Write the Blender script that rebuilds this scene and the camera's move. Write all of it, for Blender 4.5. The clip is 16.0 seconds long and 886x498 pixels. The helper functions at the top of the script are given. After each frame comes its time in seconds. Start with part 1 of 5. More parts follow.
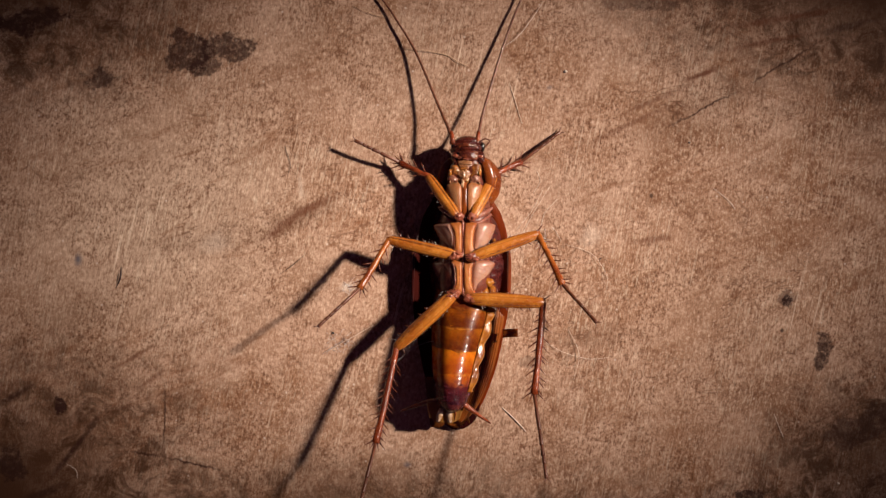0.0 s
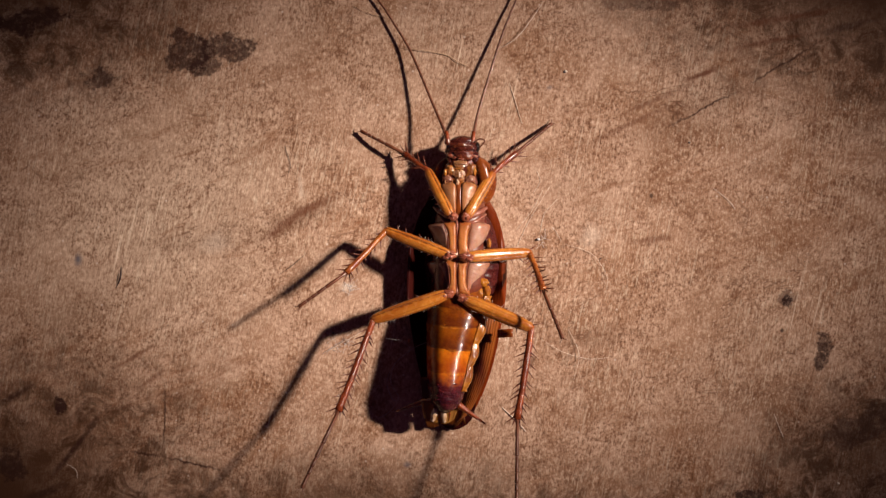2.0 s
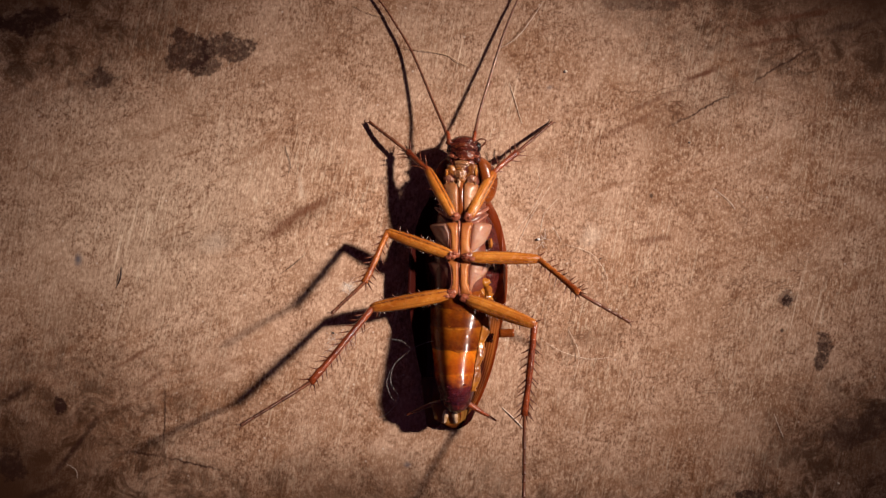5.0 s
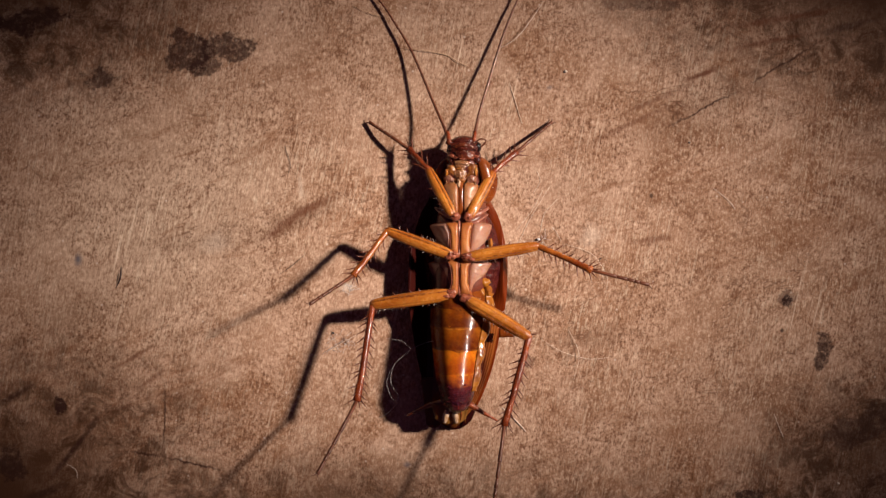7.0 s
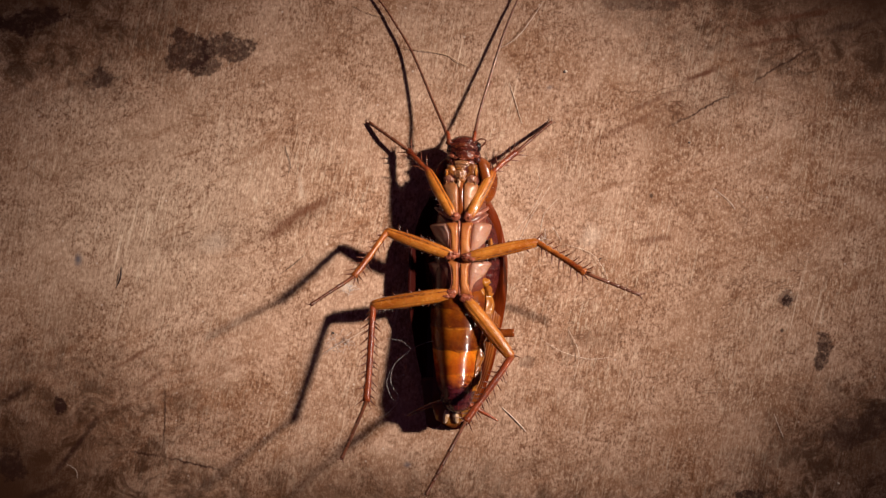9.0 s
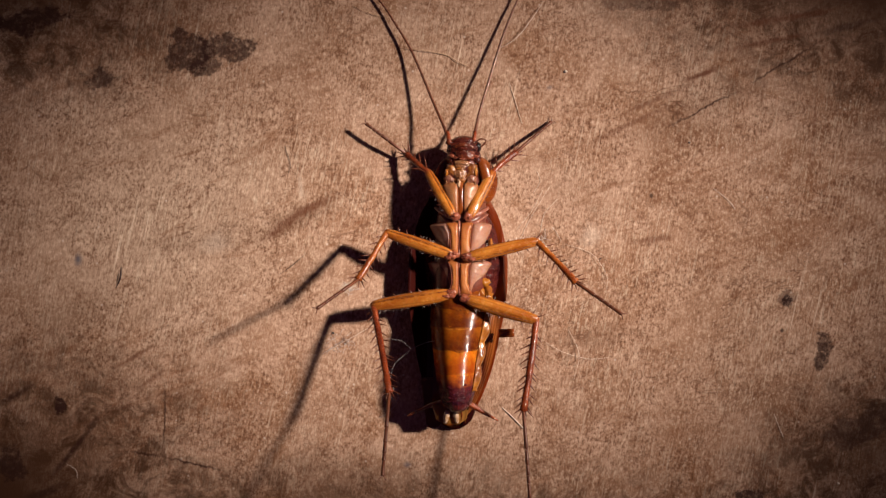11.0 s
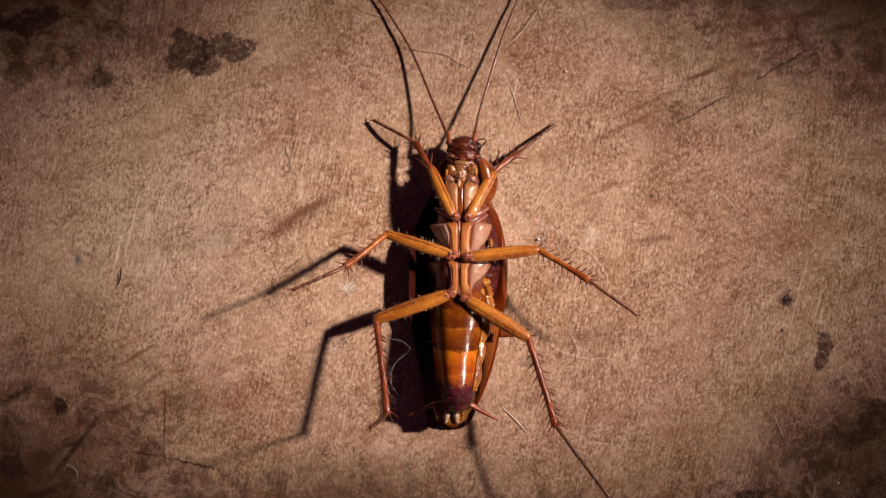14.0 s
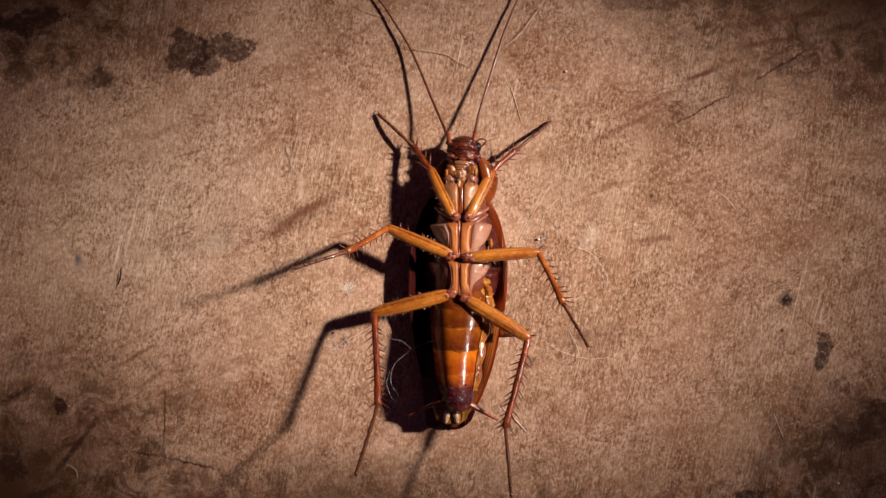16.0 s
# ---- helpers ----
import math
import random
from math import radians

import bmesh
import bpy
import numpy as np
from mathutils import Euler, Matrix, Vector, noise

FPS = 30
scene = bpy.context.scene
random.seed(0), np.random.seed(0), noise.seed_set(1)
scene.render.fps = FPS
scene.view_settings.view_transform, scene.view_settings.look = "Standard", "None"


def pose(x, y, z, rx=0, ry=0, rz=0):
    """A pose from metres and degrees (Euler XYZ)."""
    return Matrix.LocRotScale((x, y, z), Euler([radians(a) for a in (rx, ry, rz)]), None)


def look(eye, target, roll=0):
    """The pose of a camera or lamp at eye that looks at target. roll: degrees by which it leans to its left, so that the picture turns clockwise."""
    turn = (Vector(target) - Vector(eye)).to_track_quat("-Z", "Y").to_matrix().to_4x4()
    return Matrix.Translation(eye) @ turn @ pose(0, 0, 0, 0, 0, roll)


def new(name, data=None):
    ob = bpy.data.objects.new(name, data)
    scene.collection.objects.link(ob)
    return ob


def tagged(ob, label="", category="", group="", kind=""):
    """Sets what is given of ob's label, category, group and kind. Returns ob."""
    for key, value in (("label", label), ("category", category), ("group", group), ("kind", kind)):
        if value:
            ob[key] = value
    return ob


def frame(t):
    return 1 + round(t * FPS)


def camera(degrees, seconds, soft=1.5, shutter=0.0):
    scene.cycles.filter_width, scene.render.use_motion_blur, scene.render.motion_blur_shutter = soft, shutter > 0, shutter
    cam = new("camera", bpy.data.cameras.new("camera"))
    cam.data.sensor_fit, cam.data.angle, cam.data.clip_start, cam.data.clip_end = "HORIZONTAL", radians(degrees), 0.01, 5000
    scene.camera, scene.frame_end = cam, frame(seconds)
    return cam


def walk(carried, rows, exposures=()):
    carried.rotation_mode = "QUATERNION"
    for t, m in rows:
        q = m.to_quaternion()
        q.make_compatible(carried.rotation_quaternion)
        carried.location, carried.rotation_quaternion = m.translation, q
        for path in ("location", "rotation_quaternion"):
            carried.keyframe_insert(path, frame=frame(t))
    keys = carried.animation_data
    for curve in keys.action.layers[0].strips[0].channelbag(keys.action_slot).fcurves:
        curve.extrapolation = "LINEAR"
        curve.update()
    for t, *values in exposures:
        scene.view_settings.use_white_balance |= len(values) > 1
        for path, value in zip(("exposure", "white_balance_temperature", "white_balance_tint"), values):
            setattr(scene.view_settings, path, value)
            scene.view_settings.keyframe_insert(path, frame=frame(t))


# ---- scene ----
MM = 0.001

# ---- camera ----
cam = camera(36, 16.0, soft=1.35)
walk(cam, [(0.0, pose(0, 0, 0.1689)), (16.0, pose(0, 0, 0.1689))])

# ---- light ----
world = bpy.data.worlds.new("room_light")
world.use_nodes = True
world.node_tree.nodes["Background"].inputs["Color"].default_value = (0.97, 0.43, 0.98, 1)
world.node_tree.nodes["Background"].inputs["Strength"].default_value = 0.026
scene.world = world
lamp = bpy.data.lights.new("torch", "SPOT")
lamp.energy, lamp.color = 72, (1.0, 0.84, 0.715)
lamp.spot_size, lamp.spot_blend, lamp.shadow_soft_size = radians(6.02), 1.0, 0.028
aim, elevation, heading, reach = Vector((0.0005, -0.0005, 0.0)), radians(41), radians(18), 0.75
lamp_place = aim + reach * Vector((math.cos(elevation) * math.cos(heading), math.cos(elevation) * math.sin(heading), math.sin(elevation)))
# the torch's oval beam: level across the board, wider along x than along y
beam = np.array([[-math.sin(heading), math.cos(heading)], [-math.sin(elevation) * math.cos(heading), -math.sin(elevation) * math.sin(heading)]]) @ np.diag([1.52, 1.0])
turns, spans, _ = np.linalg.svd(beam)
new("torch", lamp).matrix_basis = look(lamp_place, aim) @ Matrix.Rotation(math.atan2(turns[1, 0], turns[0, 0]), 4, "Z") @ Matrix.Diagonal((spans[0], spans[1], 1, 1))


# ---- materials ----
class Nodes:
    """A small node-tree writer."""

    def __init__(self, name):
        self.material = bpy.data.materials.new(name)
        self.material.use_nodes = True
        self.tree = self.material.node_tree
        self.bsdf = self.tree.nodes["Principled BSDF"]

    def put(self, kind, values=(), **settings):
        node = self.tree.nodes.new(kind)
        for key, value in settings.items():
            setattr(node, key, value)
        for key, value in dict(values).items():
            self.set(node.inputs[key], value)
        return node

    def set(self, socket, value):
        if isinstance(value, bpy.types.NodeSocket):
            self.tree.links.new(value, socket)
        elif isinstance(value, (tuple, list)) and socket.type == "RGBA":
            socket.default_value = (*value[:3], 1)
        else:
            socket.default_value = value

    def coords(self, kind="Object", scale=1000.0, turn=(0, 0, 0), shift=(0, 0, 0)):
        source = self.put("ShaderNodeTexCoord").outputs[kind]
        scale = scale if isinstance(scale, tuple) else (scale, scale, scale)
        if any(turn):
            # turned first, so that the stretch follows the turned axes
            source = self.put("ShaderNodeMapping", {"Vector": source, "Rotation": turn}).outputs["Vector"]
            turn = (0, 0, 0)
        return self.put("ShaderNodeMapping", {"Vector": source, "Scale": scale, "Rotation": turn, "Location": shift}).outputs["Vector"]

    def noise(self, vector, scale, detail=4, rough=0.55, distort=0.0):
        node = self.put("ShaderNodeTexNoise", {"Vector": vector, "Scale": scale, "Detail": detail, "Roughness": rough, "Distortion": distort})
        return node.outputs["Fac"]

    def span(self, value, a, b, low=0.0, high=1.0):
        return self.put("ShaderNodeMapRange", {"Value": value, "From Min": a, "From Max": b, "To Min": low, "To Max": high}).outputs["Result"]

    def mix(self, fac, a, b, mode="MIX"):
        node = self.put("ShaderNodeMix", data_type="RGBA", blend_type=mode)
        self.set(node.inputs[0], fac), self.set(node.inputs[6], a), self.set(node.inputs[7], b)
        return node.outputs[2]

    def math(self, operation, a, b=0.0):
        node = self.put("ShaderNodeMath", operation=operation)
        self.set(node.inputs[0], a), self.set(node.inputs[1], b)
        return node.outputs[0]

    def bump(self, height, strength, distance, socket="Normal"):
        node = self.put("ShaderNodeBump", {"Height": height, "Strength": strength, "Distance": distance})
        self.set(self.bsdf.inputs[socket], node.outputs["Normal"])

    def finish(self, color, rough, coat=0.0, subsurface=0.0, specular=0.5, coat_rough=0.05, depth=0.0006):
        b = self.bsdf.inputs
        self.set(b["Base Color"], color), self.set(b["Roughness"], rough)
        self.set(b["Coat Weight"], coat), self.set(b["Coat Roughness"], coat_rough)
        self.set(b["Specular IOR Level"], specular)
        if subsurface:
            self.set(b["Subsurface Weight"], subsurface)
            self.set(b["Subsurface Scale"], depth)
            self.set(b["Subsurface Radius"], (1.0, 0.45, 0.2))
        return self.material


def chitin(name, light, dark, rough=0.2, coat=0.4, grain=1.2, subsurface=0.0, along=0.35, relief=2.6, depth=0.07, gloss=0.5):
    """Horny shell: streaked along its length, pitted and glossy."""
    n = Nodes(name)
    c = n.coords(scale=(1000 * along, 1000, 1000))
    fac = n.span(n.noise(c, grain, 5, 0.6, 0.4), 0.36, 0.66)
    fine = n.noise(n.coords(), 6.0, 3)
    color = n.mix(n.span(fine, 0.42, 0.7, 0.0, 0.4), n.mix(fac, light, dark), dark)
    n.bump(n.noise(n.coords(), relief, 4, 0.6), 0.5, depth * MM)
    n.bump(n.noise(n.coords(), relief * 0.7, 2), 0.6, depth * 1.2 * MM, "Coat Normal")
    return n.finish(color, n.span(fine, 0.3, 0.75, rough * 0.75, rough * 1.4), coat, subsurface, gloss)


def thigh_material():
    """Leg shell: honey-coloured and waxy, darker along its edges, with a dotted line along one side."""
    n = Nodes("amber_leg_shell")
    fac = n.span(n.noise(n.coords(scale=(300, 900, 900)), 0.8, 5, 0.6, 0.5), 0.36, 0.70)
    color = n.mix(fac, (0.49, 0.182, 0.027), (0.31, 0.086, 0.010))
    place_in = n.put("ShaderNodeSeparateXYZ", {0: n.coords("Generated", 1.0)}).outputs
    wander = n.math("ADD", place_in[1], n.math("MULTIPLY", n.math("SUBTRACT", n.noise(n.coords(scale=(400, 1000, 1000)), 1.2, 4), 0.5), 0.14))
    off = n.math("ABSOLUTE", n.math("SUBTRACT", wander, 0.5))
    dots = n.span(n.noise(n.coords(scale=(2600, 900, 900)), 1.0, 3, 0.6), 0.38, 0.56, 0.1, 1.0)
    line = n.span(n.math("ABSOLUTE", n.math("SUBTRACT", wander, 0.29)), 0.055, 0.015, 0.0, 0.8)
    color = n.mix(n.math("MULTIPLY", line, dots), color, (0.10, 0.020, 0.006))
    second = n.span(n.math("ABSOLUTE", n.math("SUBTRACT", wander, 0.74)), 0.05, 0.01, 0.0, 0.4)
    color = n.mix(second, color, (0.15, 0.032, 0.007))
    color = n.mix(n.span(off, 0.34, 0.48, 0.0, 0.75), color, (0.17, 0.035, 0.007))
    # red-brown towards both joints
    ends = n.math("ABSOLUTE", n.math("SUBTRACT", place_in[0], 0.5))
    color = n.mix(n.span(n.math("ADD", ends, n.math("MULTIPLY", n.math("SUBTRACT", fac, 0.5), 0.06)), 0.41, 0.5, 0.0, 0.75), color, (0.20, 0.040, 0.012))
    n.bump(n.math("ADD", n.noise(n.coords(), 2.2, 6, 0.65), n.span(n.math("ABSOLUTE", n.math("SUBTRACT", wander, 0.33)), 0.0, 0.12, 0.0, 0.9)), 0.5, 0.00015)
    return n.finish(color, n.span(n.noise(n.coords(), 1.6, 4), 0.3, 0.7, 0.18, 0.32), 0.4, 0.18)


def board_material():
    """Old handled wood: tan fibre, scuffs, scratches and set stains."""
    n = Nodes("worn_board")
    mm = n.coords()
    warp = n.put("ShaderNodeTexNoise", {"Vector": mm, "Scale": 0.5, "Detail": 7, "Roughness": 0.78}).outputs["Color"]
    shift = n.put("ShaderNodeVectorMath", {0: warp, 1: (0.5, 0.5, 0.5)}, operation="SUBTRACT").outputs[0]

    def warped(amount):
        scaled = n.put("ShaderNodeVectorMath", {0: shift, "Scale": amount}, operation="SCALE").outputs[0]
        return n.put("ShaderNodeVectorMath", {0: mm, 1: scaled}, operation="ADD").outputs[0]

    soft = warped(5.0)
    bent = warped(1.6)
    jag = n.math("SUBTRACT", n.noise(mm, 0.42, 9, 0.72), 0.5)

    def spot(x, y, rx, ry, turn, edge, where, tear=0.0):
        # 1 inside the ellipse, falling to 0 at its rim
        flat = n.put("ShaderNodeVectorMath", {0: where, 1: (x, y, 0)}, operation="SUBTRACT").outputs[0]
        turned = n.put("ShaderNodeMapping", {"Vector": flat, "Rotation": (0, 0, -radians(turn)), "Scale": (1, 1, 0)}).outputs["Vector"]
        sized = n.put("ShaderNodeVectorMath", {0: turned, 1: (1 / rx, 1 / ry, 0)}, operation="MULTIPLY").outputs[0]
        far = n.put("ShaderNodeVectorMath", {0: sized}, operation="LENGTH").outputs["Value"]
        if tear:
            far = n.math("ADD", far, n.math("MULTIPLY", jag, tear))
        return n.span(far, 1.0, edge, 0.0, 1.0)

    # ground tone
    broad = n.span(n.noise(mm, 0.045, 4, 0.6), 0.35, 0.65)
    color = n.mix(broad, (0.49, 0.315, 0.225), (0.40, 0.235, 0.155))
    cloud = n.span(n.noise(mm, 0.13, 8, 0.70, 0.8), 0.46, 0.66)
    color = n.mix(n.math("MULTIPLY", cloud, 0.95), color, (0.27, 0.128, 0.066))
    patchy = n.span(n.noise(n.coords(scale=(700, 1000, 1000), turn=(0, 0, radians(-22))), 0.075, 7, 0.68, 1.1), 0.50, 0.66)
    color = n.mix(n.math("MULTIPLY", patchy, 0.7), color, (0.22, 0.105, 0.055))
    # paler worn ground
    for x, y, rx, ry, turn, weight in ((-36, 4, 28, 21, 10, 0.7), (-8, 24, 24, 10, 0, 0.15), (40, -6, 20, 13, 0, 0.15)):
        color = n.mix(n.math("MULTIPLY", spot(x, y, rx, ry, turn, 0.2, soft), weight), color, (0.50, 0.36, 0.265))
    # flecked fibre, coarse and fine, thick in some places and worn off in others
    thick = n.span(n.noise(mm, 0.11, 4, 0.65), 0.38, 0.62, 0.25, 1.0)
    fleck = n.noise(n.coords(scale=(1000, 700, 1000), turn=(0, 0, radians(7))), 0.85, 7, 0.80, 0.3)
    color = n.mix(n.math("MULTIPLY", n.span(fleck, 0.51, 0.605), n.math("MULTIPLY", thick, 0.85)), color, (0.15, 0.062, 0.030))
    color = n.mix(n.span(fleck, 0.48, 0.34, 0.0, 0.45), color, (0.62, 0.44, 0.33))
    fine = n.noise(n.coords(scale=(1000, 620, 1000), turn=(0, 0, radians(8))), 3.0, 5, 0.75)
    color = n.mix(n.math("MULTIPLY", n.span(fine, 0.52, 0.60), n.math("MULTIPLY", thick, 0.95)), color, (0.12, 0.052, 0.027))
    color = n.mix(n.span(fine, 0.465, 0.38, 0.0, 0.5), color, (0.78, 0.60, 0.46))
    # scratches along and across the fibre
    upright = n.noise(n.coords(scale=(3800, 420, 1000), turn=(0, 0, radians(11))), 1.0, 6, 0.7, 0.3)
    patch = n.span(n.noise(mm, 0.07, 3), 0.44, 0.62, 0.1, 1.0)
    color = n.mix(n.math("MULTIPLY", n.span(upright, 0.54, 0.62), n.math("MULTIPLY", patch, 0.45)), color, (0.74, 0.62, 0.48))
    color = n.mix(n.math("MULTIPLY", n.span(upright, 0.46, 0.385), n.math("MULTIPLY", patch, 0.42)), color, (0.13, 0.058, 0.03))
    level = n.noise(n.coords(scale=(80, 480, 1000), turn=(0, 0, radians(-20))), 1.0, 7, 0.7, 1.2)
    color = n.mix(n.span(level, 0.54, 0.70, 0.0, 0.7), color, (0.22, 0.098, 0.048))

    def wisp(scale, turn, width, weight, color):
        # fine wandering dark lines
        wave = n.noise(n.coords(scale=(1000 * 0.45, 1000, 1000), turn=(0, 0, radians(turn))), scale, 5, 0.62, 1.4)
        line = n.span(n.math("ABSOLUTE", n.math("SUBTRACT", wave, 0.5)), width, 0.0)
        seen = n.span(n.noise(mm, scale * 0.8, 2), 0.52, 0.64)
        return n.mix(n.math("MULTIPLY", n.math("MULTIPLY", line, seen), weight), color, (0.12, 0.05, 0.025))

    color = wisp(0.10, -24, 0.010, 0.8, color)
    color = wisp(0.17, -30, 0.012, 0.6, color)
    # long fine scratches, all leaning one way
    for wide, seed, weight in ((3000, 0.0, 0.6),):
        scratch = n.noise(n.coords(scale=(wide, 70, 1000), turn=(0, 0, radians(13)), shift=(seed, seed, 0)), 1.0, 3, 0.6, 0.15)
        worn = n.span(n.noise(n.coords(shift=(seed, 0, 0)), 0.06, 4, 0.6), 0.46, 0.62)
        color = n.mix(n.math("MULTIPLY", n.span(scratch, 0.60, 0.70), n.math("MULTIPLY", worn, weight)), color, (0.80, 0.66, 0.52))
        color = n.mix(n.math("MULTIPLY", n.span(scratch, 0.38, 0.30), n.math("MULTIPLY", worn, weight)), color, (0.14, 0.062, 0.032))
    # pepper and dust
    pepper = n.span(n.noise(mm, 1.5, 4, 0.65), 0.66, 0.74)
    color = n.mix(n.math("MULTIPLY", pepper, 0.8), color, (0.09, 0.042, 0.026))
    dust = n.put("ShaderNodeTexVoronoi", {"Vector": mm, "Scale": 0.42, "Randomness": 1.0}).outputs["Distance"]
    color = n.mix(n.span(dust, 0.07, 0.03, 0.0, 0.6), color, (0.75, 0.66, 0.58))

    def lay(color, rows, tint, where, edge=0.35, tear=0.0):
        for x, y, rx, ry, turn, weight in rows:
            m = n.math("MULTIPLY", spot(x, y, rx, ry, turn, edge, where, tear), weight)
            color = n.mix(m, color, tint)
        return color

    # grime in the board's outer parts, deepened to paint in the light's falloff
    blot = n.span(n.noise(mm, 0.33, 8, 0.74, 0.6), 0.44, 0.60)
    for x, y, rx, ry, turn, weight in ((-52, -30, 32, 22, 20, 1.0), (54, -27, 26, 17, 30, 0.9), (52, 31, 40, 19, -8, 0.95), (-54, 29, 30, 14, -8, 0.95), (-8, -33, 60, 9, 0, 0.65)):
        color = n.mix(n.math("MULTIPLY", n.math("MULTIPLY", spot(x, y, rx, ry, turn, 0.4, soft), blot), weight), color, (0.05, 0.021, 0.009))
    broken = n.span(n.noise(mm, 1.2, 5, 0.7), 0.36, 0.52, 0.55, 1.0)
    # broad brown staining; corner and bottom rows also paint in the fading light
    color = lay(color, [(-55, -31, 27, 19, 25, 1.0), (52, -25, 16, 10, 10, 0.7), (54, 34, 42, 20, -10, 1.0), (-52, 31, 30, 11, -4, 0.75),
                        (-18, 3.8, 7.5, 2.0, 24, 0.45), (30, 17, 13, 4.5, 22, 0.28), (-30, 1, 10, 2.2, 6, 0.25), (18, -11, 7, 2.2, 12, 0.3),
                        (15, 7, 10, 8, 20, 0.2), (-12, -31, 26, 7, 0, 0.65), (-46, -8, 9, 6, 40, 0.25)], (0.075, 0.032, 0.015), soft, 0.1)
    # narrow reddish streaks
    color = lay(color, [(-17.2, 4.6, 5.2, 0.8, 27, 0.7), (-20.5, 2.2, 2.6, 0.7, 32, 0.7), (32, 21.6, 2.6, 0.42, 20, 0.9), (26.5, 18.6, 6.0, 0.4, 24, 0.5),
                        (23, 15.4, 7.0, 0.4, 26, 0.45), (40, 25.6, 6.5, 0.5, 12, 0.6), (26, 1.2, 3.4, 0.6, 8, 0.55), (-38, -13.2, 3.4, 0.35, 30, 0.6),
                        (42, 28.5, 9, 0.6, 10, 0.6), (-36, -16, 2.5, 0.4, 35, 0.5), (46, 15, 0.4, 7, -3, 0.35)], (0.11, 0.034, 0.014), mm, 0.3, 1.6)
    # dark set stains
    dark = lay(color, [(-32.0, 24.4, 3.1, 2.9, 20, 0.85), (-26.7, 24.9, 3.4, 2.0, -5, 0.85), (-29.3, 22.7, 2.6, 1.3, 15, 0.75), (-51.5, 28.1, 5.5, 1.7, 4, 0.9),
                       (-42.2, 20.9, 1.8, 1.5, 30, 0.8), (42.6, -6.4, 0.75, 0.9, 10, 1.0), (42.4, -6.0, 1.3, 1.1, 0, 0.5), (47.1, -11.6, 1.1, 1.8, 8, 0.85), (46.8, -13.6, 0.95, 1.3, 0, 0.85), (-47.4, -19.3, 0.95, 1.15, 20, 0.95),
                       (-53.6, -26.5, 1.6, 2.6, 20, 0.8), (38.0, -30.6, 2.2, 0.9, 4, 0.9), (52, -22, 5.5, 2.2, 25, 0.6),
                       (10.3, -14.0, 1.2, 0.8, 20, 0.4), (24, 30.5, 6, 1.0, 0, 0.5)], (0.026, 0.008, 0.006), mm, 0.75, 3.2)
    dark = lay(dark, [(-45.7, -24.8, 5.4, 0.5, 51, 0.95), (-43.4, -21.8, 1.8, 0.5, 60, 0.8), (-53, -18.1, 3.2, 0.6, 30, 0.9), (-49.5, -30.2, 4.0, 0.7, 20, 0.8), (50, 27.5, 5.0, 0.6, 14, 0.6)], (0.035, 0.012, 0.007), mm, 0.3, 1.4)
    # cracks
    dark = lay(dark, [(-36.7, -25.4, 2.6, 0.2, -7, 1.0), (-31.0, -26.6, 4.6, 0.2, -13, 1.0), (-34.5, -21, 0.2, 5.4, 0, 0.9), (32.3, 17.4, 5.8, 0.2, 27, 0.95), (42.3, 23, 6.8, 0.2, 31, 0.95)], (0.04, 0.014, 0.008), bent, 0.3)
    color = n.mix(broken, color, dark)
    color = lay(color, [(-40.3, -3.6, 0.14, 1.1, -12, 0.9), (25.8, 6.6, 0.3, 0.4, 0, 0.7), (42.0, -10.1, 0.3, 0.3, 0, 0.8)], (0.02, 0.01, 0.008), mm, 0.45)
    color = lay(color, [(-45.2, -1.3, 0.7, 1.1, 0, 0.9), (-4.4, -26.7, 0.6, 0.5, 0, 0.6), (13.2, 20.0, 0.5, 0.35, 20, 0.5)], (0.11, 0.10, 0.12), mm, 0.3, 1.5)
    color = lay(color, [(-11.9, -4.7, 1.2, 0.7, 12, 0.65), (-17.6, 7.6, 0.4, 1.6, 5, 0.35), (18.5, 1.6, 2.2, 1.6, 20, 0.3), (-28, 0.6, 2.2, 1.6, 0, 0.25)], (0.72, 0.60, 0.50), mm, 0.2, 2.5)
    # hairline cracks
    web = n.put("ShaderNodeTexVoronoi", {"Vector": soft, "Scale": 0.045, "Randomness": 1.0}, feature="DISTANCE_TO_EDGE").outputs["Distance"]
    where = n.span(n.noise(mm, 0.09, 2), 0.52, 0.6)
    crack = n.math("MULTIPLY", n.span(web, 0.006, 0.001), where)
    color = n.mix(n.math("MULTIPLY", crack, 0.45), color, (0.09, 0.04, 0.02))
    n.bump(n.noise(n.coords(scale=(1600, 500, 1000), turn=(0, 0, radians(11))), 2.0, 5, 0.75), 0.5, 0.00018)
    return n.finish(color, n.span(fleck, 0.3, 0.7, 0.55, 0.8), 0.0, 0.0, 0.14)


